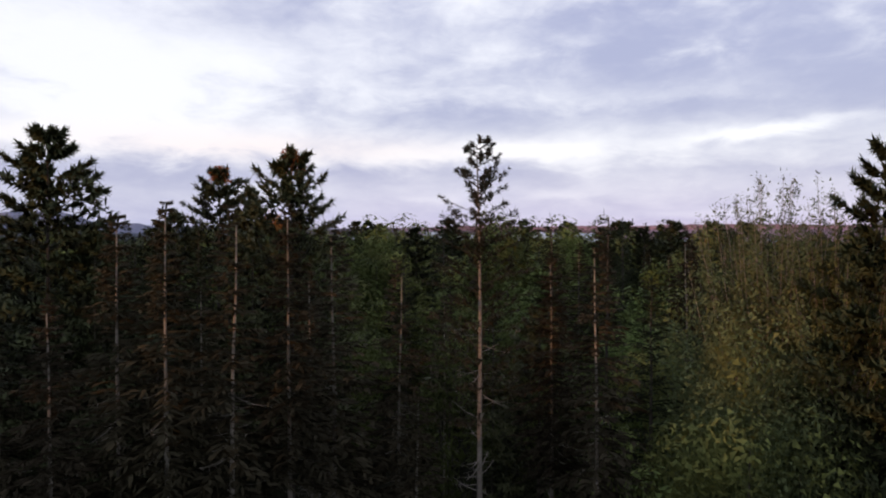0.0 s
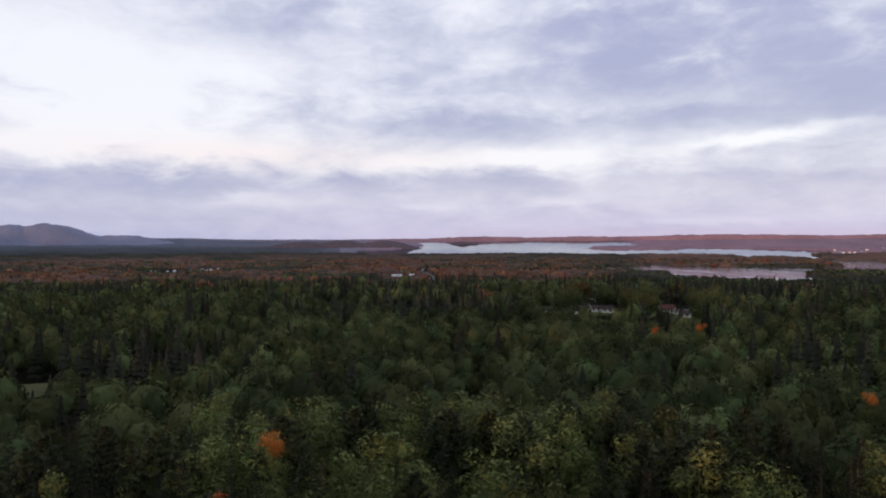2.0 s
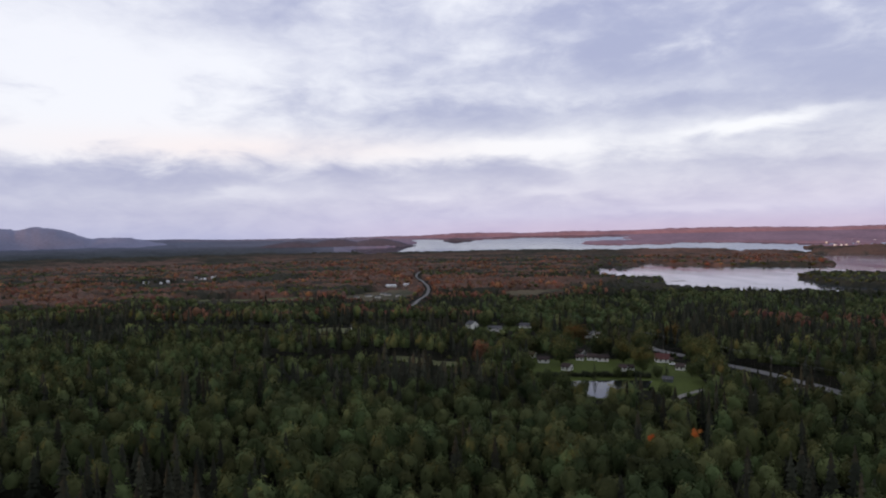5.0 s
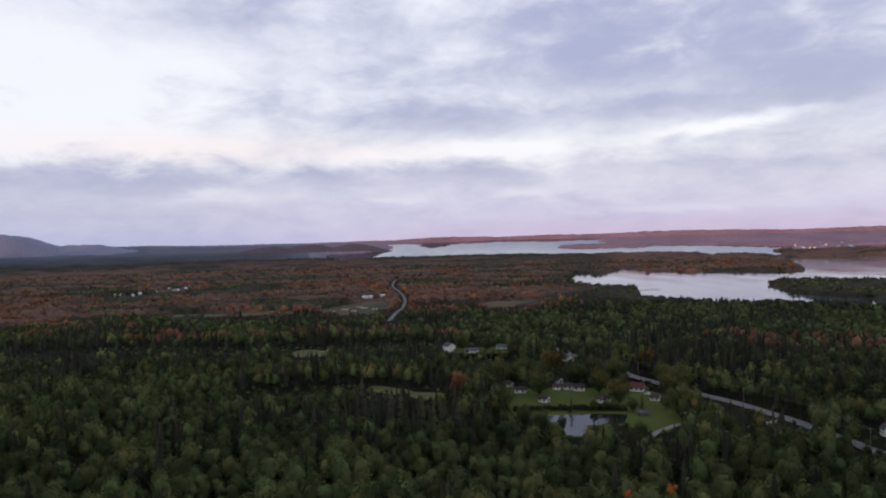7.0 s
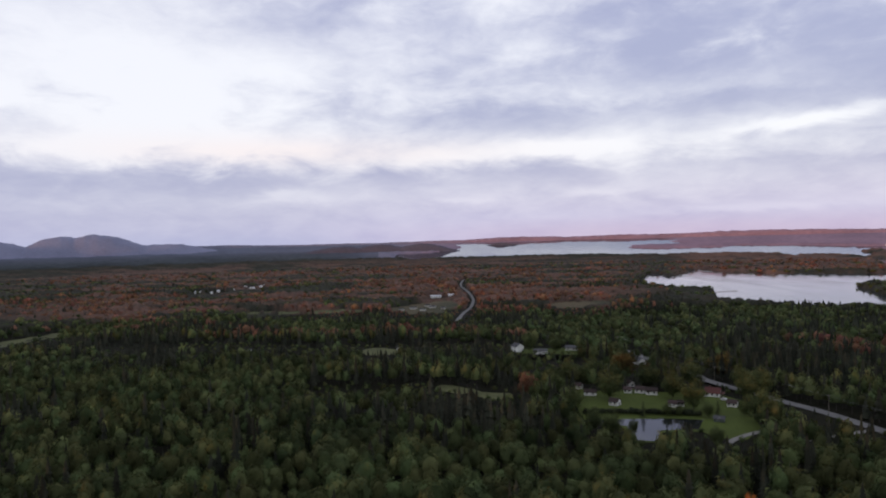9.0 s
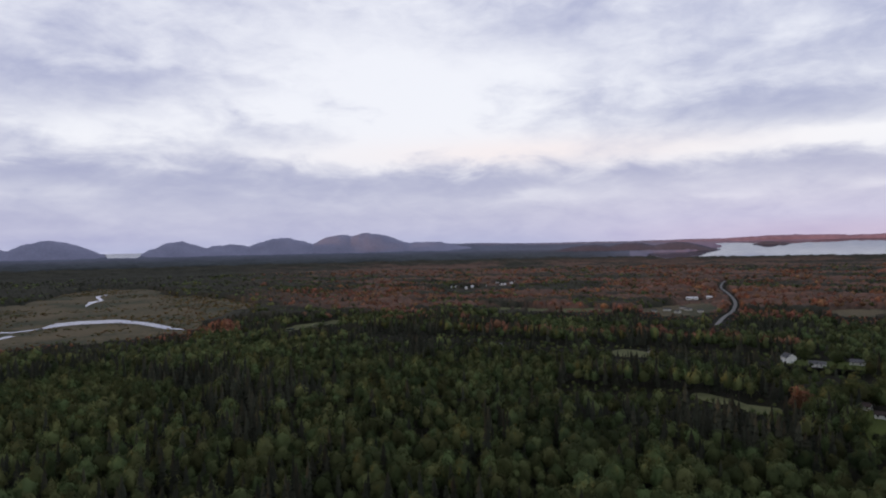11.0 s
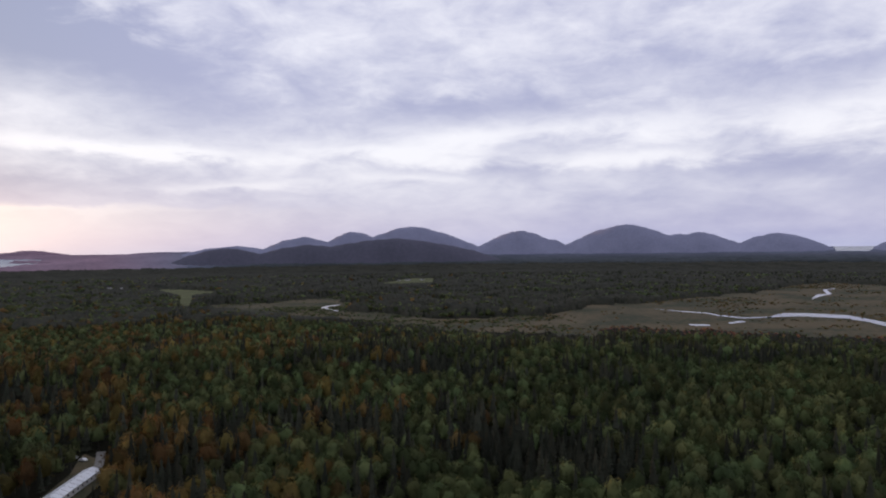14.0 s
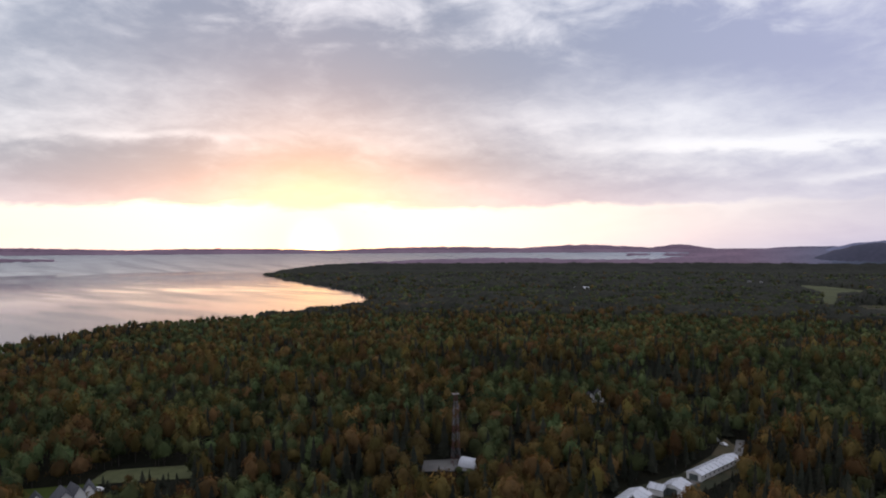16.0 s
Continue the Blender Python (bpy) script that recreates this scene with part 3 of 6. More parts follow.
# ---- meshes ----
def mesh(name, verts, faces, mat, smooth=False, parent=None, label="", at=None, normals=None):
    me = bpy.data.meshes.new(name)
    me.from_pydata([tuple(v) for v in verts], [], [tuple(f) for f in faces])
    me.materials.append(mat)
    if smooth or normals is not None:
        me.polygons.foreach_set("use_smooth", [True] * len(me.polygons))
    me.update()
    if normals is not None:
        n = np.array(normals, float)
        me.normals_split_custom_set_from_vertices((n / (np.linalg.norm(n, axis=1)[:, None] + 1e-9)).tolist())
    ob = new(name, me)
    if parent:
        ob.parent = parent
    if label:
        ob["label"] = label
    if at is not None:
        ob.matrix_basis = at
    return ob


def big_mesh(name, verts, faces, mat, smooth=False):
    """A mesh from arrays: verts n x 3, faces m x 3 or m x 4."""
    verts, faces = np.asarray(verts, np.float32), np.asarray(faces, np.int32)
    me = bpy.data.meshes.new(name)
    me.vertices.add(len(verts))
    me.vertices.foreach_set("co", verts.ravel())
    k = faces.shape[1]
    me.loops.add(faces.size)
    me.loops.foreach_set("vertex_index", faces.ravel())
    me.polygons.add(len(faces))
    me.polygons.foreach_set("loop_start", np.arange(len(faces), dtype=np.int32) * k)
    if smooth:
        me.polygons.foreach_set("use_smooth", np.ones(len(faces), bool))
    me.materials.append(mat)
    me.update(calc_edges=True)
    return new(name, me)


def zoned(ob, values):
    at = ob.data.attributes.new("zone", "FLOAT", "POINT")
    at.data.foreach_set("value", np.asarray(values, np.float32))
    return ob


# ---- ground: one sheet to the horizon ----
rings = np.concatenate([[0.01], np.geomspace(15, 3000, 80), 1 / np.linspace(1 / 3100, 1 / 60000, 40)])
azs = np.arange(0, 360, 1.5)
g_az, g_D = np.meshgrid(azs, rings, indexing="ij")
n_a, n_r = g_az.shape
ids = np.arange(n_a * n_r).reshape(n_a, n_r)
quads = np.stack([ids[:, :-1], np.roll(ids, -1, 0)[:, :-1], np.roll(ids, -1, 0)[:, 1:], ids[:, 1:]], -1).reshape(-1, 4)
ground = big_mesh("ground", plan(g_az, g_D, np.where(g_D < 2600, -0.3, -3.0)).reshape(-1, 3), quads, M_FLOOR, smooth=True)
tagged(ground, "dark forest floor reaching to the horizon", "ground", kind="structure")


def sheet(name, poly, mat, h, step=0.25, holes=()):
    """A flat sheet over a plan polygon, in strips that run away from the middle of the plan."""
    a0, a1 = min(p[0] for p in poly), max(p[0] for p in poly)
    step = min(step, (a1 - a0) / 40)
    verts, faces = [], []
    edges = list(np.arange(a0, a1, step)) + [a1]
    for u, v in zip(edges[:-1], edges[1:]):
        mid = (u + v) / 2

        def cuts(a):
            out = []
            for ring in (poly, *holes):
                for (x0, y0), (x1, y1) in zip(ring, ring[1:] + ring[:1]):
                    if (x0 > a) != (x1 > a):
                        f = (a - x0) / (x1 - x0)
                        out.append(math.exp(math.log(y0) * (1 - f) + math.log(y1) * f))
            return sorted(out)

        c, cu, cv = cuts(mid), cuts(u + 1e-4), cuts(v - 1e-4)
        if len(cu) != len(c):
            cu = c
        if len(cv) != len(c):
            cv = c
        for i in range(0, len(c) - 1, 2):
            n = max(1, math.ceil(math.log(c[i + 1] / c[i]) / 0.05)) if c[i + 1] < NEAR_R else 24
            for k in range(n):
                s, e = k / n, (k + 1) / n
                row = []
                for a, q in ((u, cu), (v, cv)):
                    i0, i1 = 1 / q[i], 1 / q[i + 1]
                    row.append((a, 1 / (i0 + (i1 - i0) * s), 1 / (i0 + (i1 - i0) * e)))
                b = len(verts)
                for a, r0, r1 in row:
                    verts += [plan(a, r0, h), plan(a, r1, h)]
                faces.append((b, b + 1, b + 3, b + 2))
    return mesh(name, verts, faces, mat)


for poly, nm, lab, mat, hs in (
        (BAY, "bay", "calm pale bay water mirroring the evening sky", M_BAY, (POINT,)), (BAY_EAST, "bay", "calm bay water beyond the wooded point", M_BAY, ()),
        (FAR_BAY, "far_bay", "wide pale bay reaching to far islands", M_FAR_BAY, (ISLE_E,)), (SEA, "sea", "rippled sea lit pink and gold by the low sun", M_SEA, (SKERRY, ISLE_A, ISLE_B)),
        (NOTCH, "far_lake", "bright strip of water between the hills", M_BAY, ())):
    tagged(sheet(nm, poly, mat, 0.4, holes=hs), lab, "water", kind="structure")
for poly, nm, lab in ((RIVER, "river", "pale river bending through brown marsh"), (BROOK, "brook", "winding brook in the upper marsh"), (CREEK, "creek", "thin tidal creek in marsh grass"),
                      (PUDDLE_A, "marsh_pool", "small bright pool in the marsh"), (PUDDLE_B, "marsh_pool", "small bright pool in the marsh"), (OXBOW, "oxbow", "bright bend of the marsh stream"),
                      (POOL_A, "meadow_pool", "tiny pool at the edge of a green meadow"), (POOL_B, "meadow_pool", "tiny pool at the edge of a green meadow")):
    tagged(sheet(nm, poly, M_BAY, 0.5, 0.1), lab, "water", kind="structure")
tagged(sheet("pond", POND, M_POND, 0.3, 0.1), "dark still pond with sky reflections beside a lawn", "pond", kind="structure")
for poly, nm, lab, mat in ((MARSH, "marsh", "brown and olive marsh grass flat", M_MARSH), (MARSH_WEST, "marsh", "brown marsh grass between dark woods", M_MARSH),
                           (FIELD_T, "field", "pale mown field among dark woods", M_FIELD), (MEADOW, "meadow", "green meadow at the marsh edge", M_FIELD), (STRIP, "field", "narrow pale green field", M_FIELD),
                           (YARD, "yard", "worn grassy yard beside the road", M_MARSH), (FALLOW, "field", "brown fallow field", M_MARSH), (GLADE, "lawn", "mown green lawn round a pond", M_LAWN),
                           (CLEARING, "clearing", "olive grassy clearing in the woods", M_FIELD), (PADDOCK, "paddock", "olive grass paddock between hedges", M_FIELD), (FARMYARD, "farmyard", "worn grass yard round barns", M_MARSH),
                           (MAST_YARD, "gravel_pad", "pale gravel pad under the mast", M_GRAVEL), (HAMLET, "yard", "grass plot round white houses", M_LAWN), (HOUSE_LOT, "house_lot", "small plot in the woods", M_MARSH),
                           (TOWN, "town_lots", "pale cleared lots of a far settlement", M_FIELD), (FAR_FIELD, "far_field", "pale far field", M_FIELD), (LANDING, "house_lot", "green plots round houses", M_LAWN), (GAP_A, "meadow", "small olive meadow in the woods", M_FIELD), (GAP_B, "meadow", "narrow olive meadow before a tree belt", M_FIELD)):
    tagged(sheet(nm, poly, mat, 0.05 + 0.006 * OPENS.index(poly)), lab, "grassland", kind="structure")


def ribbon(name, way, width, mat, h, label, crown=0.0):
    """A road with a cambered crown and thin edges along a smooth line."""
    pts = [spot(a, d, h) for a, d in way]
    dense = []
    for i in range(len(pts) - 1):
        p0, p1, p2, p3 = pts[max(i - 1, 0)], pts[i], pts[i + 1], pts[min(i + 2, len(pts) - 1)]
        for k in range(8):
            t = k / 8
            dense.append(0.5 * ((2 * p1) + (p2 - p0) * t + (2 * p0 - 5 * p1 + 4 * p2 - p3) * t * t + (3 * p1 - p0 - 3 * p2 + p3) * t**3))
    dense.append(pts[-1])
    verts, faces = [], []
    for i, p in enumerate(dense):
        t = (dense[min(i + 1, len(dense) - 1)] - dense[max(i - 1, 0)]).normalized()
        side = Vector((-t.y, t.x, 0))
        for u, dz in ((-0.52, -0.25), (-0.5, 0), (0, crown), (0.5, 0), (0.52, -0.25)):
            verts.append(p + side * width * u + Vector((0, 0, dz)))
        if i:
            for k in range(4):
                b = i * 5 + k
                faces.append((b - 5, b - 4, b + 1, b))
    ob = mesh(name, verts, faces, mat)
    return tagged(ob, label, "road", kind="structure"), dense


highway, highway_line = ribbon("road", HIGHWAY, 7.2, M_ROAD, 0.3, "worn grey two-lane road through the woods", 0.08)
lane, _ = ribbon("road", LANE, 6.0, M_ROAD, 0.3, "pale curving road climbing through red woods", 0.05)
drive, _ = ribbon("driveway", DRIVE, 3.2, M_GRAVEL, 0.2, "narrow pale gravel driveway by the lawn")
track, _ = ribbon("farm_track", TRACK, 4.0, M_GRAVEL, 0.2, "worn gravel track past the barns")

# ---- distant canopy: a rough sheet of crowns over the land ----
def canopy(name, a0, a1, astep, Ds, mat, label, zone, height=9.5, rough=7.5):
    az = np.arange(a0, a1 + astep / 2, astep)
    A, D = np.meshgrid(az, Ds, indexing="ij")
    p = plan(A, D)
    tree = value_noise(p[..., 0] / 7.0, p[..., 1] / 7.0, 3)
    stand = fbm(p[..., 0] / 60, p[..., 1] / 60, 9)
    h = height + rough * (tree - 0.5) * 1.3 + rough * (stand - 0.5) * 1.6
    bare = is_open(A, D)
    h = h * low_growth(A, D) * np.minimum(1.0, lifted(D)[0] / D)
    h = np.where(bare, -2.0, h)
    h[:, 0] = -2.0
    verts = p.copy()
    verts[..., 2] += h
    na, nr = A.shape
    idx = np.arange(na * nr).reshape(na, nr)
    q = np.stack([idx[:-1, :-1], idx[1:, :-1], idx[1:, 1:], idx[:-1, 1:]], -1).reshape(-1, 4)
    b = bare.reshape(-1)
    q = q[~(b[q].all(1))]
    used = np.unique(q)
    remap = np.full(na * nr, -1)
    remap[used] = np.arange(len(used))
    ob = big_mesh(name, verts.reshape(-1, 3)[used], remap[q], mat, smooth=False)
    zoned(ob, zone(A, D).reshape(-1)[used])
    return tagged(ob, label, "woods", kind="stuff")


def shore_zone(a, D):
    """Haze tint of the far shores: blue-grey towards the hills, pink elsewhere."""
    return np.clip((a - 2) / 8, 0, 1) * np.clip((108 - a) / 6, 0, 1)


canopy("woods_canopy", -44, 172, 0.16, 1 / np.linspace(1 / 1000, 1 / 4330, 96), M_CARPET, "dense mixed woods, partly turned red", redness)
# The valley's colour turns from dark woods to haze blue with distance.
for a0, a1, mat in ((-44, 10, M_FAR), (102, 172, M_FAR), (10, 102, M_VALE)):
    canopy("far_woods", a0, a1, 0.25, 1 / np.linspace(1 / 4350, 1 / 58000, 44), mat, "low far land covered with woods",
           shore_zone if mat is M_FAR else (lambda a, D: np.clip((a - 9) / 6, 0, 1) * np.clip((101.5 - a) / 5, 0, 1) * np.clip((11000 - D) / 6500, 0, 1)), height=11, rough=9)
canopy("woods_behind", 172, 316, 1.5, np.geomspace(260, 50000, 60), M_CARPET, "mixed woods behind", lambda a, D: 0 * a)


# ---- hills on the horizon ----
def ridge(name, a0, a1, hills, D0, base, mat, label, relief=0.06, depth_m=40, gap=None, skirt=0.1, taper=5.0):
    """A range of rounded hills: (azimuth, elevation of the top in degrees, half width)."""
    az = np.arange(a0, a1, 0.12)
    depth = np.linspace(-1, 1, 15)
    A, U = np.meshgrid(az, depth, indexing="ij")
    e = np.full(A.shape, float(base))
    for c, top, w in hills:
        u = np.abs(A - c) / (w * 1.1)
        e = np.maximum(e, base + (top - base) * np.clip(1 - u**1.6, 0, 1) ** 1.2)
    e = e + relief * (fbm(A * 1.6, U * 2, 21, 4) - 0.5) * np.clip((e - base) * 3, 0.3, 1.5)
    e = base - skirt + (e - base + skirt) * np.clip(1 - np.abs(U) ** 2.2, 0, 1)
    e = e - 0.5 * (1 - np.clip(np.minimum(A - a0, a1 - A) / taper, 0, 1))
    if gap:
        w = np.clip((gap[1] - np.abs(A - gap[0])) / 0.9, 0, 1)
        e = np.where(e > -0.9, e * (1 - w) - 0.9 * w, e)
    d = D0 + depth_m * U
    a = np.radians(A)
    verts = np.stack([-np.sin(a) * d, np.cos(a) * d, EYE_Z + d * np.tan(np.radians(e))], -1)
    verts[..., 2] += 7.0 * (fbm(A * 5, U * 6, 4, 3) - 0.5)
    na, nr = A.shape
    idx = np.arange(na * nr).reshape(na, nr)
    q = np.stack([idx[:-1, :-1], idx[1:, :-1], idx[1:, 1:], idx[:-1, 1:]], -1).reshape(-1, 4)
    ob = zoned(big_mesh(name, verts.reshape(-1, 3), q, mat, smooth=True), shore_zone(A, 0).ravel())
    return tagged(ob, label, "hills", kind="structure")


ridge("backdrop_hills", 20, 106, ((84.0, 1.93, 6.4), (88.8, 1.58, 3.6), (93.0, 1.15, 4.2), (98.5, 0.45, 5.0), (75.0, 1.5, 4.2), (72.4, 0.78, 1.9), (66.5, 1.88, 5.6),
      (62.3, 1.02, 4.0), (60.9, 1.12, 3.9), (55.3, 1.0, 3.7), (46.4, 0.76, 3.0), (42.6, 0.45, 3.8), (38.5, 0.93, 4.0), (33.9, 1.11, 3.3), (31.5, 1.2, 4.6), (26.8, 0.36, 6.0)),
      4700, -0.35, M_HILL, "rounded wooded hills on the horizon, coloured blue-grey by haze", 0.12, 240, (50.4, 1.2), 0.6)
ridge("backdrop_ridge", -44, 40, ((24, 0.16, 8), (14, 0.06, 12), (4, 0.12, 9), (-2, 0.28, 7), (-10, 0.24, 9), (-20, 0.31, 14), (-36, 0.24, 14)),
      4790, -0.02, M_FAR, "low far shore under the sky, coloured pink by haze", 0.12, skirt=0.12)
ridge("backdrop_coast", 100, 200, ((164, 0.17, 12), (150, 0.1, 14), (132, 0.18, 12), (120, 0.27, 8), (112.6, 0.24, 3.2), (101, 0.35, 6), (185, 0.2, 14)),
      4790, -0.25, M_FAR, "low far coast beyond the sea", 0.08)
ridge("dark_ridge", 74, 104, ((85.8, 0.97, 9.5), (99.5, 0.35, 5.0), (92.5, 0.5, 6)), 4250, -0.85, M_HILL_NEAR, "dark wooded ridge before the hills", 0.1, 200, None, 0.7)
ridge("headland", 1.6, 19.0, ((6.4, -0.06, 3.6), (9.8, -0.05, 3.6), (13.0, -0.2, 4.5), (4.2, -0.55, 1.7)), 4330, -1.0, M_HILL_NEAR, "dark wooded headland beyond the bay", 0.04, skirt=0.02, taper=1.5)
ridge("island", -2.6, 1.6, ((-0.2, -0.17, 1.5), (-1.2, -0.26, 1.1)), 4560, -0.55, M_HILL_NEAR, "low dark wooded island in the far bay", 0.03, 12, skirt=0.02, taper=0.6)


# ---- trees ----
class Soup:
    """Collects triangles, with the way each one faces: leaves take the slope of their clump."""

    def __init__(self):
        self.v, self.f, self.n, self.inner, self.inside = [], [], [], None, ("inner_crown", M_PINE_SHADED, "older needles inside the crown, darkened as in its shade")

    def tri(self, a, b, c, face=None):
        k = len(self.v)
        g = np.cross(np.subtract(b, a), np.subtract(c, a))
        if face is None:
            face = g
        elif g @ face < 0:
            b, c = c, b
        self.v += [a, b, c]
        self.n += [face] * 3
        self.f.append((k, k + 1, k + 2))

    def tube(self, pts, radii, sides=5):
        n = len(self.v)
        for p, r in zip(pts, radii):
            for k in range(sides):
                t = 2 * math.pi * k / sides
                self.v.append((p[0] + r * math.cos(t), p[1] + r * math.sin(t), p[2]))
                self.n.append((math.cos(t), math.sin(t), 0.1))
        for i in range(len(pts) - 1):
            for k in range(sides):
                a, b = n + i * sides + k, n + i * sides + (k + 1) % sides
                self.f += [(a, b, b + sides), (a, b + sides, a + sides)]

    def spray(self, base, way, length, width, rng):
        """A drooping fan of needles or leaves: a bent strip of two triangles with a ragged tip."""
        side = np.cross(way, (0, 0, 1.0))
        side = side / (np.linalg.norm(side) + 1e-6)
        side = side * np.cos(rng.uniform(-0.9, 0.9)) + np.array((0, 0, 1.0)) * np.sin(rng.uniform(-0.9, 0.9))
        mid = base + way * length * 0.55 + np.array((0, 0, rng.uniform(-0.06, 0.03) * length))
        tip = base + way * length + np.array((0, 0, -0.18 * length))
        face = way * 0.6 + (0, 0, 0.8) + rng.normal(0, 0.2, 3)
        self.tri(base, mid + side * width, tip, face)
        self.tri(base, tip, mid - side * width, face)


def trunk_soup(H, r0, rng, stubs=0, top=0.97, sides=7):
    s = Soup()
    z = np.linspace(0, H * top, 9)
    wob = np.cumsum(rng.normal(0, 0.035, (9, 2)), 0) * (z[:, None] / H)
    pts = [(wob[i, 0], wob[i, 1], z[i]) for i in range(9)]
    s.tube(pts, [r0 * (1 - 0.93 * (q / (H * top)) ** 0.9) + 0.012 for q in z], sides)
    for _ in range(stubs):
        zz = rng.uniform(0.12, 0.68) * H
        a, ln = rng.uniform(0, 2 * math.pi), rng.uniform(0.35, 1.5)
        base = np.array((0, 0, zz))
        end = base + np.array((math.cos(a) * ln, math.sin(a) * ln, rng.uniform(-0.25, 0.3) * ln))
        mid = (base + end) / 2 + np.array((0, 0, -0.06 * ln))
        s.tube([base, mid, end], [0.03, 0.02, 0.006], 3)
        for _ in range(2):
            q = mid + (end - mid) * rng.uniform(0, 1)
            e2 = q + np.array((rng.normal(0, 0.2), rng.normal(0, 0.2), rng.normal(-0.05, 0.12)))
            s.tube([q, e2], [0.012, 0.004], 3)
    return s


def spruce_soup(H, R, zb, rng, step=0.45, per=6, sprays=7, thin=0.0, droop=0.25):
    s = Soup()
    z = zb * H
    while z < H - 0.15:
        u = (z - zb * H) / (H * (1 - zb))
        L = R * (1 - u) ** 0.85 * (0.55 + 0.45 * min(1, u * 6 + 0.4)) + 0.12
        for _ in range(per):
            if rng.random() < thin:
                continue
            a, ln = rng.uniform(0, 2 * math.pi), L * rng.uniform(0.6, 1.2)
            way = np.array((math.cos(a), math.sin(a), -droop + 0.75 * u))
            way /= np.linalg.norm(way)
            base = np.array((0, 0, z + rng.uniform(-0.2, 0.2)))
            s.tri(base + (0, 0, 0.03), base - (0, 0, 0.03), base + way * ln)
            for k in range(sprays):
                q = base + way * ln * (0.18 + 0.82 * (k + rng.uniform(0, 1)) / sprays)
                b = a + rng.choice((-1, 1)) * rng.uniform(0.35, 1.1)
                w2 = np.array((math.cos(b), math.sin(b), rng.uniform(-0.3, 0.18)))
                s.spray(q, w2, ln * rng.uniform(0.16, 0.34) + 0.10, ln * 0.016 + 0.025, rng)
        z += step * rng.uniform(0.8, 1.2)
    s.spray(np.array((0, 0, H - 0.5)), np.array((0.05, 0, 1.0)), 0.6, 0.07, rng)
    return s


def pine_soup(H, R, zb, rng, whorls=16, per=6, tufts=14, needles=5, thin=0.0, power=0.62, size=0.26, broad=0.034, fan=0.3):
    """Whorls of flat, fanned boughs with upturned tips, set with tufts of needles."""
    s = Soup()
    s.inner = Soup()
    for i in range(whorls):
        u = i / (whorls - 1)
        z = H * (zb + (0.985 - zb) * u)
        L = R * (1.03 - u) ** power * (0.6 + 0.4 * min(1, 3 * u + 0.3))
        turn = rng.uniform(0, 6.28)
        for b in range(per):
            if rng.random() < thin:
                continue
            a, ln = turn + 2 * math.pi * b / per + rng.normal(0, 0.25), L * rng.uniform(0.6, 1.15)
            out, side = np.array((math.cos(a), math.sin(a), 0)), np.array((-math.sin(a), math.cos(a), 0))
            rise, tip_up = rng.uniform(-0.05, 0.2) + 0.5 * u * u, rng.uniform(0.06, 0.16)
            base = np.array((0, 0, z + rng.uniform(-0.16, 0.16)))

            def at(t):
                return base + out * ln * t + np.array((0, 0, ln * (rise * t + tip_up * t**3)))

            s.tube([base, at(0.5), at(1.0)], [0.05, 0.03, 0.008], 3)
            for k in range(tufts):
                t = 0.2 + 0.85 * math.sqrt(rng.random())
                q = at(t) + side * rng.uniform(-1, 1) * fan * ln * (1.15 - 0.6 * t) + np.array((0, 0, rng.normal(0, 0.05)))
                for _ in range(needles):
                    w = rng.normal(0, 0.55, 3) + out * 0.9 + np.array((0, 0, 0.35))
                    w /= np.linalg.norm(w)
                    e = side * broad * rng.choice((-1.2, 1.2)) + rng.normal(0, broad * 0.4, 3)
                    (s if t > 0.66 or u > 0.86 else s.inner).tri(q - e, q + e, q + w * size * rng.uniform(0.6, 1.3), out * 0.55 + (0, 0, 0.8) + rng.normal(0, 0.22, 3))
    return s


def leafy_soup(H, R, zb, rng, clumps=16, leaves=90, size=0.24, airy=0.0, limbs=True):
    s = Soup()
    for _ in range(clumps):
        w = rng.normal(0, 1, 3)
        w /= np.linalg.norm(w)
        rr = rng.uniform(0.35, 0.95)
        c = np.array((w[0] * R * rr, w[1] * R * rr, H * (zb + 1) / 2 + w[2] * H * (1 - zb) / 2 * rr))
        cr = R * rng.uniform(0.24, 0.42)
        start = np.array((0, 0, H * zb * 0.8))
        if limbs:
            s.tube([start, (start + c) / 2 + (0, 0, -0.2), c], [0.07, 0.05, 0.012], 3)
        for _ in range(leaves):
            d = rng.normal(0, 1, 3)
            d /= np.linalg.norm(d)
            q = c + d * cr * rng.uniform(0.7, 1.1 + airy) * (1, 1, 1.15)
            e1, e2 = rng.normal(0, size, 3), rng.normal(0, size, 3)
            e1, e2 = e1 - d * (e1 @ d) * 0.75, e2 - d * (e2 @ d) * 0.75
            s.tri(q, q + e1, q + e2, d + w * 0.5 + rng.normal(0, 0.25, 3))
    return s


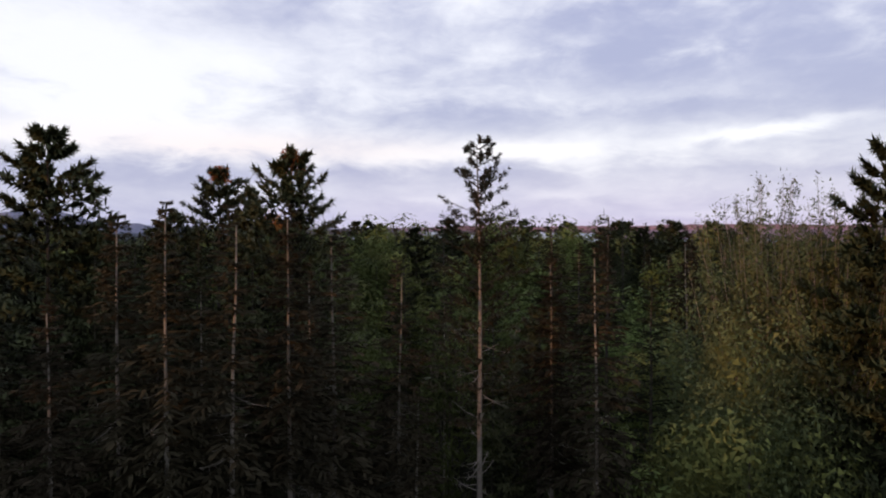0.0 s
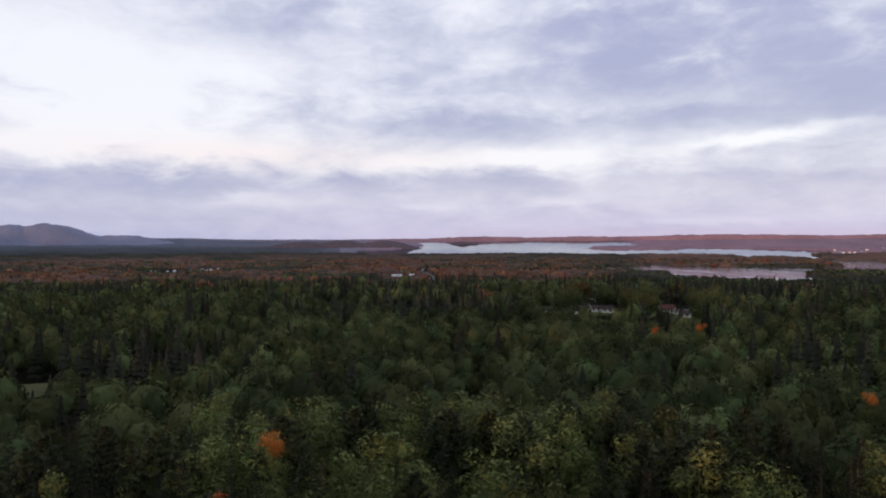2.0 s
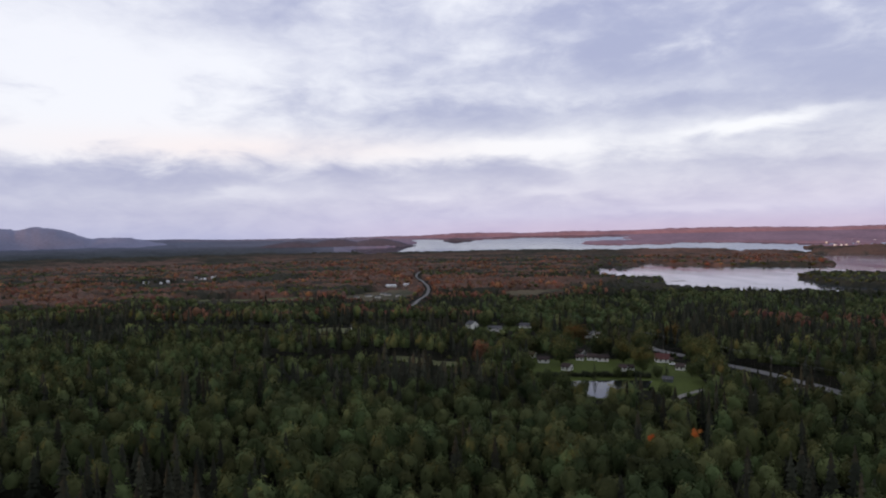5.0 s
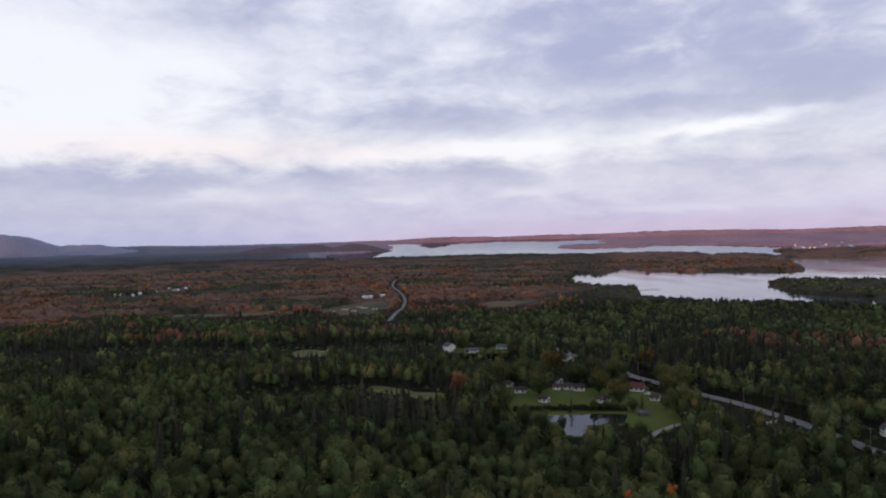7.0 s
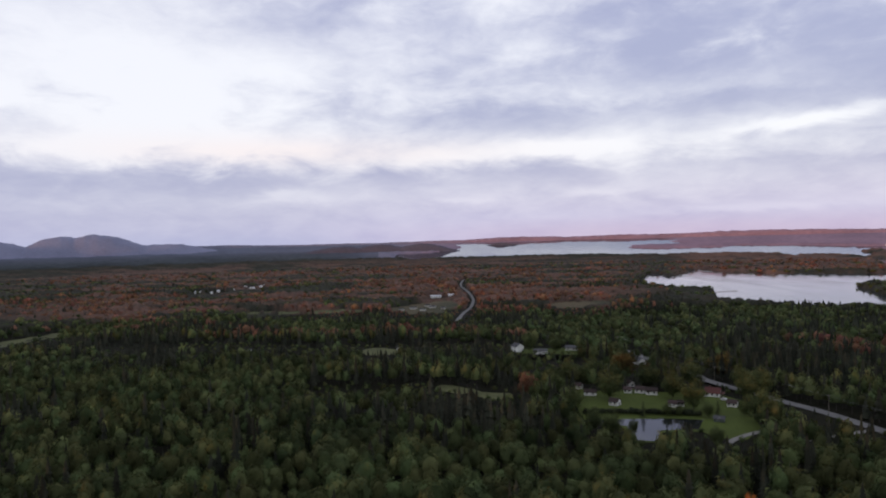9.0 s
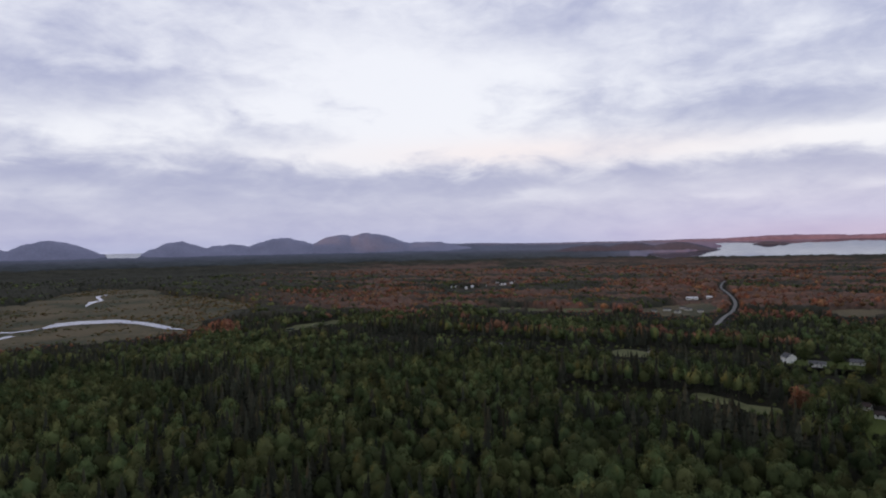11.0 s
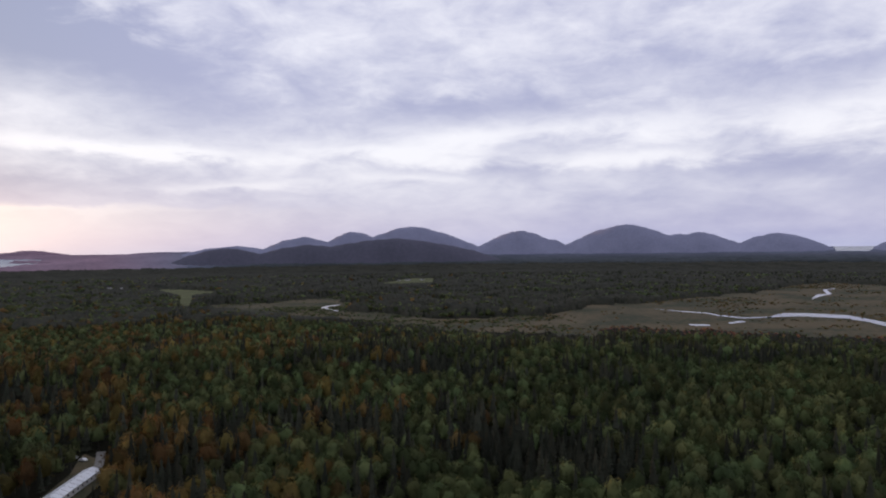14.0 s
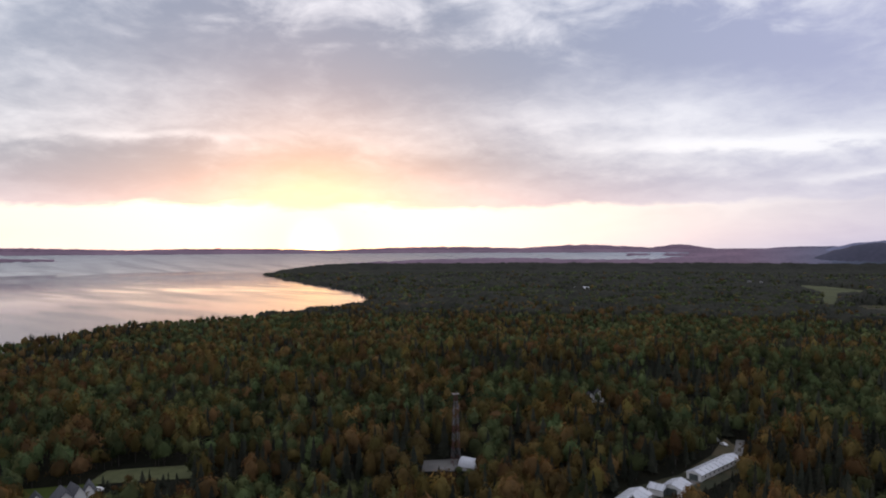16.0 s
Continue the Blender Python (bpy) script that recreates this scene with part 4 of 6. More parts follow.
def twig_soup(H, R, zb, rng, shoots=26, leaves=26):
    """Upright whippy shoots with small leaves, thinning to bare tips."""
    s = Soup()
    s.inner, s.inside = Soup(), ("branchwork", M_BARK, "upright grey shoots")
    for _ in range(shoots):
        a, rr = rng.uniform(0, 2 * math.pi), R * math.sqrt(rng.uniform(0.02, 1))
        base = np.array((0, 0, H * zb * rng.uniform(0.6, 1)))
        top = np.array((math.cos(a) * rr, math.sin(a) * rr, H * rng.uniform(0.8, 1.0) * (1 - 0.12 * (rr / R) ** 2)))
        mid = (base + top) / 2 + np.array((math.cos(a), math.sin(a), 0)) * rr * 0.25
        s.inner.tube([base, mid, top], [0.04, 0.022, 0.009], 3)
        for _ in range(leaves):
            t = rng.uniform(0.25, 1.0) ** 1.15
            q = mid + (top - mid) * (2 * t - 1) if t > 0.5 else base + (mid - base) * 2 * t
            q = q + rng.normal(0, 0.13, 3)
            for _ in range(5):
                e1, e2 = rng.normal(0, 0.055, 3), rng.normal(0, 0.055, 3)
                p = q + rng.normal(0, 0.09, 3)
                s.tri(p, p + e1, p + e2, np.array((math.cos(a), math.sin(a), 0.7)) + rng.normal(0, 0.4, 3))
    return s


def make_tree(name, label, trunk, crown, leaf_mat, bark=None, crown_label=""):
    tree = tagged(new(name), label, "tree")
    mesh("trunk", trunk.v, trunk.f, bark or (M_BARK if leaf_mat is M_BROWN else M_BARK_DARK), parent=tree)
    mesh("crown", crown.v, crown.f, leaf_mat, parent=tree, label=crown_label, normals=crown.n)
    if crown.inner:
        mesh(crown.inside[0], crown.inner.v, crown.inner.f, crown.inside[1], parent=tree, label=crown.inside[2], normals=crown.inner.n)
    return tree


rng = np.random.default_rng(11)
# each kind of near tree is built once at its real size and then copied
kinds = {
    "pine": make_tree("pine_tree", "tall dark green pine with a broad plumed crown", trunk_soup(20, 0.2, rng, 6), pine_soup(20, 5.6, 0.25, rng, 19, 7, 34, 5, 0.06, 0.68, 0.40, 0.062), M_PINE),
    "bushy": make_tree("leafy_tree", "dense fine-leaved green tree", trunk_soup(14, 0.16, rng, 0, 0.7), leafy_soup(14, 3.2, 0.12, rng, 30, 260, 0.13), M_LEAF),
    "pine_b": make_tree("pine_tree", "dark green pine with an uneven open crown", trunk_soup(19, 0.18, rng, 8), pine_soup(19, 5.4, 0.22, rng, 17, 6, 24, 5, 0.08, 0.72, 0.48, 0.08), M_PINE),
    "spruce": make_tree("spruce_tree", "dense dark green spruce with a pointed top", trunk_soup(16, 0.16, rng, 2), spruce_soup(16, 2.5, 0.08, rng, 0.42, 7, 10), M_SPRUCE),
    "spruce_b": make_tree("spruce_tree", "slender dark spruce with drooping boughs", trunk_soup(15, 0.13, rng, 8), spruce_soup(15, 1.9, 0.15, rng, 0.42, 6, 9), M_SPRUCE),
    "thin": make_tree("spruce_tree", "thin brownish spruce with a bare grey trunk and dead twigs", trunk_soup(17.5, 0.15, rng, 80), spruce_soup(17.5, 1.7, 0.5, rng, 0.24, 8, 16, 0.1, 0.4), M_BROWN),
    "thin_b": make_tree("spruce_tree", "half-dead spruce with a thin brown crown and grey trunk", trunk_soup(16.5, 0.13, rng, 90), spruce_soup(16.5, 1.8, 0.45, rng, 0.28, 7, 15, 0.15, 0.4), M_BROWN),
    "snag": make_tree("larch_tree", "tall sparse larch with a bare pale trunk", trunk_soup(20, 0.13, rng, 60), pine_soup(20, 2.5, 0.5, rng, 26, 6, 26, 6, 0.2, 0.62, 0.15, 0.018, 0.22), M_BROWN),
    "leafy": make_tree("leafy_tree", "broad green leafy tree with a rounded crown", trunk_soup(14, 0.2, rng, 0, 0.7), leafy_soup(14, 3.6, 0.2, rng, 26, 190, 0.19), M_LEAF),
    "leafy_b": make_tree("leafy_tree", "light green young leafy tree", trunk_soup(13, 0.13, rng, 0, 0.75), leafy_soup(13, 2.5, 0.12, rng, 18, 190, 0.16), M_LEAF),
    "poplar": make_tree("poplar_tree", "bushy pale green tree with upright twiggy shoots", trunk_soup(17, 0.2, rng, 0, 0.6), twig_soup(17, 3.8, 0.66, rng, 90, 75), M_PALE),
    "willow": make_tree("willow_tree", "feathery pale green tree with a full crown", trunk_soup(17, 0.2, rng, 0, 0.6), leafy_soup(17, 4.1, 0.15, rng, 50, 320, 0.095), M_PALE),
    "maple": make_tree("maple_tree", "green maple with an orange-turned top", trunk_soup(19, 0.2, rng, 0, 0.8), leafy_soup(19.3, 3.0, 0.35, rng, 30, 130, 0.16), M_LEAF),
    "pine_o": make_tree("pine_tree", "broad green pine with a small orange-leaved top", trunk_soup(20, 0.2, rng, 4), pine_soup(20, 6.2, 0.25, rng, 19, 7, 34, 5, 0.06, 0.62, 0.40, 0.062), M_PINE),
}
top = Soup()
for _ in range(9):      # ragged tufts of turned leaves among the uppermost twigs
    c = np.array((rng.normal(0, 0.75), rng.normal(0, 0.75), 0.0))
    c[2] = 19.6 - 0.75 * (c[0] ** 2 + c[1] ** 2) - rng.uniform(0, 1.6)
    for _ in range(int(rng.uniform(120, 260))):
        q = c + rng.normal(0, 0.36, 3)
        top.tri(q, q + rng.normal(0, 0.12, 3), q + rng.normal(0, 0.12, 3))
mesh("crown_top", top.v, top.f, M_ORANGE, parent=kinds["maple"], label="orange-turned top of the crown")
top = Soup()
for _ in range(900):      # a thin plume of orange leaves round the pine's tip
    z = rng.uniform(0, 1) ** 0.8
    q = np.array((rng.normal(0, 0.16 + 0.26 * z), rng.normal(0, 0.16 + 0.26 * z), 20.6 - 1.3 * z))
    top.tri(q, q + rng.normal(0, 0.09, 3), q + rng.normal(0, 0.09, 3))
mesh("crown_top", top.v, top.f, M_ORANGE, parent=kinds["pine_o"], label="orange leaves round the tip")
height = {"pine": 20, "bushy": 14, "pine_b": 19, "spruce": 16, "spruce_b": 15, "thin": 17.5, "thin_b": 16.5, "snag": 20, "leafy": 14, "leafy_b": 13, "poplar": 17, "willow": 17, "maple": 20.2, "pine_o": 20.2}
placed = {k: False for k in kinds}
near_xy = []


def plant(kind, az, D, h, turn=0.0, wide=1.0):
    s = h / height[kind]
    p = spot(az, D, -0.25)
    m = Matrix.LocRotScale(p, Euler((0, 0, turn)), None)
    src = kinds[kind]
    if not placed[kind]:
        placed[kind] = True
        src.matrix_basis = m
        src.scale = (s * wide, s * wide, s)
        ob = src
    else:
        ob = copy_thing(src, m)
        ob.scale = (s * wide, s * wide, s)
    ob["group"] = "near forest trees"
    near_xy.append((p.x, p.y, 1.6))
    return ob


# the trees that stand out where the camera rises: kind, azimuth, distance, height and breadth
SKYLINE = (
    ('pine', 31.6, 36, 21.2, 1.0), ('pine_o', 14.0, 38, 21.0, 0.85), ('pine_o', 19.7, 57, 21.9, 1.0), ('pine', 17.2, 50, 19.8, 0.8), ('pine_b', 23.0, 50, 18.0, 0.8),
    ('pine', 28.5, 34, 16.5, 0.8), ('snag', -1.6, 24, 20.0, 1.1), ('pine', -31.8, 27, 19.4, 0.8), ('spruce_b', 27.8, 37, 18.6, 0.9), ('spruce_b', -11.8, 38, 18.2, 1.0),
    ('pine_b', -27, 37, 16.0, 1.0), ('pine', -34, 26, 15.5, 0.9), ('spruce', -15.5, 29, 15.0, 1.0), ('pine', -6.5, 30, 13.2, 0.9))
BARE_STEMS = (
    ("thin", -18.5, 62, 17.0, 1.2), ("thin_b", -21.0, 66, 16.5, 1.2), ("thin", -24.0, 60, 17.0, 1.2), ("thin_b", -27.0, 64, 17.0, 1.2), ("thin", -29.5, 58, 16.0, 1.1), ("thin_b", -12.0, 64, 16.0, 1.1),
    ('thin', 27.0, 23, 17.2, 1.0), ('thin', 23.6, 22, 17.6, 0.9), ('thin_b', 19.0, 22, 17.4, 1.0), ('thin', 14.2, 22.5, 17.6, 0.9), ('thin_b', 10.4, 24, 17.0, 1.0),
    ('thin_b', 5.4, 25, 15.6, 0.9), ('thin', -7.6, 25, 16.0, 0.9), ('thin_b', -11.4, 23, 16.6, 0.9), ('thin', 31.5, 22, 14.8, 1.0))
LEAFY = (
    ('maple', 15.5, 84, 20.5, 0.9), ('poplar', -24.0, 30, 19.3, 0.75), ('poplar', -28.8, 29, 19.0, 0.8), ('willow', -20.8, 26.5, 14.8, 0.75), ('willow', -26.3, 25.5, 14.6, 0.75),
    ('maple', -19.3, 238, 17.6, 1.25), ('maple', -15.9, 232, 16.6, 0.9), ('maple', -30.6, 140, 17.0, 0.9), ('maple', -20.0, 96, 18.6, 0.8),
    ('bushy', -4.5, 36, 13.4, 0.7), ('bushy', -8.5, 33, 13.0, 0.7), ('bushy', -17.5, 35, 14.5, 0.9), ('willow', -23.5, 30, 17.4, 0.95), ('willow', -28.6, 29, 17.2, 0.9),
    ('willow', -19.0, 33, 14.5, 0.8), ('leafy_b', 1.5, 30, 13.0, 0.9), ('leafy_b', -13.5, 25, 10.5, 0.8))
for kind, az, D, h, w in SKYLINE + BARE_STEMS + LEAFY:
    plant(kind, az, D, h, rng.uniform(0, 6.28), w)

# the row of tops that closes the view at the start
for k in range(64):
    az, D = 33.0 - 1.05 * k + rng.uniform(-0.6, 0.6), rng.uniform(68, 108)
    kind = ("spruce", "pine_b", "spruce_b", "leafy", "spruce", "leafy_b")[int(rng.integers(0, 6))]
    plant(kind, az, D, 17.4 + rng.uniform(0, 2.0), rng.uniform(0, 6.28), rng.uniform(0.9, 1.15))

for k in range(46):
    az, D = 25.0 - 1.05 * k + rng.uniform(-0.3, 0.3), rng.uniform(84, 112)
    plant(("pine_b", "leafy", "spruce", "leafy_b")[int(rng.integers(0, 4))], az, D, 18.3 + rng.uniform(0, 1.0), rng.uniform(0, 6.28), rng.uniform(1.15, 1.4))

# the rest of the nearest trees, at random on a loose grid
cells = [(i, j) for i in range(-11, 12) for j in range(-2, 22)]
rng.shuffle(cells)
count = 0
for i, j in cells:
    x, y = (i + rng.uniform(-0.42, 0.42)) * 5.7, (j + rng.uniform(-0.42, 0.42)) * 5.7
    D, az = math.hypot(x, y), math.degrees(math.atan2(-x, y))
    if D < 21 or D > 112 or abs(az - 3) > 46 or count > 262:
        continue
    if any((x - a) ** 2 + (y - b) ** 2 < r * r for a, b, r in near_xy):
        continue
    n = value_noise(np.array(x / 22), np.array(y / 22), 8)
    right = az < -8
    pick = rng.random()
    if D < 33 and not right:
        if pick < 0.45:
            continue
        kind, h = (('thin', 15.0), ('thin_b', 14))[int(pick * 2)]
    elif D < 45 and not right:
        kind, h = (("spruce", 14.5), ("thin_b", 15), ("spruce", 13), ("spruce_b", 14))[int(pick * 4)]
    elif n > (0.60 if not right else 0.52):
        kind, h = (("leafy", 15.5), ("leafy_b", 15), ("leafy_b", 14.5), ("leafy", 14))[int(pick * 4)]
    else:
        kind, h = (("spruce", 17), ("pine_b", 17), ("spruce", 16), ("pine_b", 16), ("spruce_b", 16.5))[int(pick * 5)]
    if D < 55 and kind.startswith("leafy"):
        kind = "bushy"
    if right and D > 40 and rng.random() < 0.28:
        kind, h = ("thin", 16.5) if pick < 0.5 else ("thin_b", 16.0)
    elif D > 46 and rng.random() < 0.25:
        kind, h = ("pine_b", 18.0) if pick < 0.4 else ("spruce_b", 18.3)
    h = h * rng.uniform(0.72, 1.08)
    plant(kind, az, D, h, rng.uniform(0, 6.28), rng.uniform(0.9, 1.2) * (1.15 if D > 46 else 1.0))
    count += 1


# ---- round trees for lawns and yards ----
def round_tree(name, label, H, R, mat, seed):
    r = np.random.default_rng(seed)
    c = leafy_soup(H, R, 0.08, r, 46, 95, 0.42)
    tree = tagged(new(name), label, "tree")
    t = trunk_soup(H * 0.75, 0.2, r, 0, 0.97)
    mesh("trunk", t.v, t.f, M_BARK_DARK, parent=tree)
    crown = mesh("crown", c.v, c.f, mat, parent=tree, normals=c.n)
    crown.data.attributes.new("tone", "FLOAT", "POINT").data.foreach_set("value", np.repeat(r.uniform(0.2, 0.8, len(c.v) // 3 + 1), 3)[: len(c.v)].astype(np.float32))
    return tree


# ---- woods: too many trees to count, as joined stuff ----
def crown_conifer(rng, tiers, sides, ragged=0.35):
    v, f = [], []
    for t in range(tiers):
        u0, u1 = t / tiers, min(1.0, (t + 1.55) / tiers)
        z0, z1 = 0.12 + 0.88 * u0, 0.12 + 0.88 * u1
        r = (1 - u0) ** 0.8
        n = len(v)
        ph = rng.uniform(0, 6.28)
        for k in range(sides):
            a = ph + 2 * math.pi * k / sides
            rr = r * (1 - ragged * (k % 2)) * rng.uniform(0.8, 1.15)
            v.append((rr * math.cos(a), rr * math.sin(a), z0 + rng.uniform(-0.03, 0.03)))
        v.append((rng.uniform(-0.04, 0.04), rng.uniform(-0.04, 0.04), z1))
        f += [(n + k, n + (k + 1) % sides, n + sides) for k in range(sides)]
    v = np.array(v)
    way = v * (1, 1, 0) + (0, 0, 0.45)
    return v, np.array(f), way / np.linalg.norm(way, axis=1)[:, None] + rng.normal(0, 0.15, v.shape)


def crown_leafy(rng, fine, cards, leaf=0.13):
    """A rounded, bumpy crown set all over with loose leaf clumps; 1 wide and high."""
    bm = bmesh.new()
    bmesh.ops.create_icosphere(bm, subdivisions=fine, radius=1.0)
    lean, seed = rng.normal(0, 0.10, 2), rng.uniform(0, 50, 3)
    half = rng.uniform(0.36, 0.44)

    def skin(q):
        """The crown's skin in the direction q, and its way out."""
        r = 0.80 + 0.62 * noise.noise(Vector(q * 1.9 + seed)) + 0.25 * noise.noise(Vector(q * 4.5 + seed))
        r *= 0.80
        return np.array((q[0] * r + lean[0] * q[2], q[1] * r + lean[1] * q[2], 0.60 + half * q[2] * (0.75 + 0.3 * r)))

    v = [skin(np.array(b.co)) for b in bm.verts]
    ways = [np.array(b.co) for b in bm.verts]
    f = [tuple(b.index for b in q.verts) for q in bm.faces if sum(b.co.z for b in q.verts) > -1.7]
    bm.free()
    for _ in range(cards):
        d = rng.normal(0, 1, 3)
        d[2] = abs(d[2]) - 0.35
        d /= np.linalg.norm(d)
        q = skin(d) + d * (1, 1, 0.45) * rng.uniform(-0.02, 0.30)
        e1, e2 = rng.normal(0, leaf, 3), rng.normal(0, leaf, 3)
        e1, e2 = (e1 - d * (e1 @ d) * 0.6) * (1, 1, 0.5), (e2 - d * (e2 @ d) * 0.6) * (1, 1, 0.5)
        if np.cross(e1, e2) @ d < 0:
            e1, e2 = e2, e1
        n = len(v)
        v += [q - (e1 + e2) / 3, q + e1, q + e2]
        w = d + rng.normal(0, 0.42, 3)
        ways += [w, w, w]
        f.append((n, n + 1, n + 2))
    ways = np.array(ways) + (0, 0, 0.15)
    return np.array(v), np.array(f), ways / np.linalg.norm(ways, axis=1)[:, None]


def forest(name, label, mat, temps, xyz, R, H, turn, which):
    """Joins copies of the crown templates into one mesh; each tree has a tone of its own."""
    vs, fs, ns, ts, n = [], [], [], [], 0
    for t, (tv, tf, tn) in enumerate(temps):
        sel = np.where(which == t)[0]
        if not len(sel):
            continue
        c, s = np.cos(turn[sel])[:, None], np.sin(turn[sel])[:, None]
        x = (tv[None, :, 0] * c - tv[None, :, 1] * s) * R[sel][:, None] + xyz[sel, 0][:, None]
        y = (tv[None, :, 0] * s + tv[None, :, 1] * c) * R[sel][:, None] + xyz[sel, 1][:, None]
        z = tv[None, :, 2] * H[sel][:, None] + xyz[sel, 2][:, None]
        vs.append(np.stack([x, y, z], -1).reshape(-1, 3))
        ns.append(np.stack([tn[None, :, 0] * c - tn[None, :, 1] * s, tn[None, :, 0] * s + tn[None, :, 1] * c, tn[None, :, 2] + 0 * c], -1).reshape(-1, 3))
        fs.append((tf[None] + (np.arange(len(sel)) * len(tv))[:, None, None] + n).reshape(-1, 3))
        own = np.mod(turn[sel] * 37.7, 1.0) ** 1.5 * 0.7 + 0.3 * fbm(xyz[sel, 0] / 45, xyz[sel, 1] / 45, 77, 2)
        ts.append(np.repeat(own, len(tv)))
        n += len(sel) * len(tv)
    if vs:
        ob = big_mesh(name, np.concatenate(vs), np.concatenate(fs), mat, smooth=True)
        ob.data.attributes.new("tone", "FLOAT", "POINT").data.foreach_set("value", np.concatenate(ts).astype(np.float32))
        nn = np.concatenate(ns)
        nn = (nn / np.linalg.norm(nn, axis=1)[:, None]).astype(np.float32)
        ob.data.attributes.new("custom_normal", "FLOAT_VECTOR", "POINT").data.foreach_set("vector", nn.ravel())
        tagged(ob, label, "woods", kind="stuff")


def scatter(r0, r1, a0, a1, gap, rng, keep=None):
    """Plan points on a jittered grid in one ring, clear of water, fields and roads."""
    k = int(r1 / gap) + 1
    gx, gy = np.meshgrid(np.arange(-k, k + 1), np.arange(-k, k + 1))
    x = (gx + rng.uniform(-0.46, 0.46, gx.shape)) * gap
    y = (gy + rng.uniform(-0.46, 0.46, gy.shape)) * gap
    D, az = np.hypot(x, y).ravel(), np.degrees(np.arctan2(-x, y)).ravel()
    az = np.where(az < -60, az + 360, az)
    ok = (D >= r0) & (D < r1) & (az >= a0) & (az < a1)
    D, az = D[ok], az[ok]
    ok = ~is_open(az, D)
    return az[ok], D[ok]


def woods(tag, az, D, rng, conifers, leafies, size=1.0, tall=13.5):
    """Sorts the trees of a stretch of woods into dark, leafy, red and yellow ones."""
    p = plan(az, D, -0.3)
    stand, plot = fbm(p[:, 0] / 95, p[:, 1] / 95, 2), fbm(p[:, 0] / 38, p[:, 1] / 38, 14)
    belt = np.zeros(len(az), bool)
    for line, wide in BELTS:
        belt |= near_way(line, az, D, wide)
    u = rng.random(len(az))
    red, gold = rng.random(len(az)) < redness(az, D), rng.random(len(az)) < goldness(az, D) * np.clip(plot * 3 - 0.6, 0.1, 1.6)
    far = np.clip((D - 900) / 500, 0, 1) * np.clip((az - 40) / 12, 0, 1) * np.clip((105 - az) / 15, 0, 1) * 0.6
    west = np.clip((az - 40) / 14, 0, 1) * np.clip((118 - az) / 14, 0, 1) * np.clip((380 - D) / 60, 0, 1) * 0.55
    con = u < np.clip(0.14 + west + far + (stand - 0.5) * 3.6 + (plot - 0.5) * 1.6, 0.04, 0.94)
    con |= belt & (u < 0.45)
    kind = np.where(red, 2, np.where(gold & ~belt, 3, np.where(con, 0, 1)))
    grow = low_growth(az, D) * tall * (0.62 + 0.58 * rng.random(len(az))) * (0.66 + 0.72 * plot) * np.where(con, 1.12, 0.95) * np.where(belt, 1.32, 1.0)
    turn = rng.uniform(0, 6.28, len(az))
    if size <= 1:
        forest("trunk_stand", "dark trunks of the woods", M_BARK_DARK, [stem], p, np.full(len(az), 0.16), grow, turn, np.zeros(len(az), int))
    for k, (nm, lab, mat) in enumerate((("spruce_woods", "dark green spruce woods", M_WOODS_S), ("leafy_woods", "green leafy woods", M_WOODS_L),
                                        ("red_woods", "leafy woods turned red and orange", M_WOODS_R), ("yellow_woods", "leafy woods turned yellow and brown", M_WOODS_Y))):
        s = kind == k
        temps = conifers if k == 0 else leafies
        R = (2.7 if k == 0 else 4.1) * size * (0.66 + 0.60 * rng.random(s.sum()) ** 1.2) * np.clip(grow[s] / tall + 0.15, 0.5, 1.15)
        forest(nm, lab, mat, temps, p[s], R, grow[s] * ((1.06 if size <= 1 else 0.95) if k == 0 else 0.93), turn[s], rng.integers(0, len(temps), s.sum()))


rng = np.random.default_rng(5)
stem = (np.array([(math.cos(t) * r, math.sin(t) * r, z) for z, r in ((0.0, 1.0), (0.8, 0.4)) for t in (0.0, 2.1, 4.2)]),
        np.array([(0, 1, 4), (0, 4, 3), (1, 2, 5), (1, 5, 4), (2, 0, 3), (2, 3, 5)]), np.array([(math.cos(t), math.sin(t), 0.1) for _ in range(2) for t in (0.0, 2.1, 4.2)]))
con_hi, leaf_hi = [crown_conifer(rng, 10, 10, 0.45) for _ in range(6)], [crown_leafy(rng, 2, 300, 0.10) for _ in range(8)]
con_mid, leaf_mid = [crown_conifer(rng, 5, 7) for _ in range(6)], [crown_leafy(rng, 1, 95, 0.15) for _ in range(8)]
con_lo, leaf_lo = [crown_conifer(rng, 2, 5, 0.2) for _ in range(5)], [crown_leafy(rng, 1, 14, 0.24) for _ in range(5)]
woods("a", *scatter(108, 340, -44, 49, 6.6, rng), rng, con_hi, leaf_hi)
woods("b", *scatter(230, 340, 49, 172, 6.6, rng), rng, con_hi, leaf_hi)
woods("c", *scatter(340, 620, -44, 172, 7.3, rng), rng, con_mid, leaf_mid)
woods("d", *scatter(620, 980, -44, 172, 7.6, rng), rng, con_lo, leaf_lo, 1.2)
woods("e", *scatter(980, 1700, -44, 172, 11.0, rng), rng, con_lo, leaf_lo, 1.6)
woods("h", *scatter(1700, 2700, -44, 172, 21, rng), rng, con_lo, leaf_lo, 2.3)
woods("f", *scatter(16, 230, 49, 316, 6.6, rng), rng, con_lo, leaf_lo)
woods("g", *scatter(230, 270, 172, 316, 6.8, rng), rng, con_mid, leaf_mid)

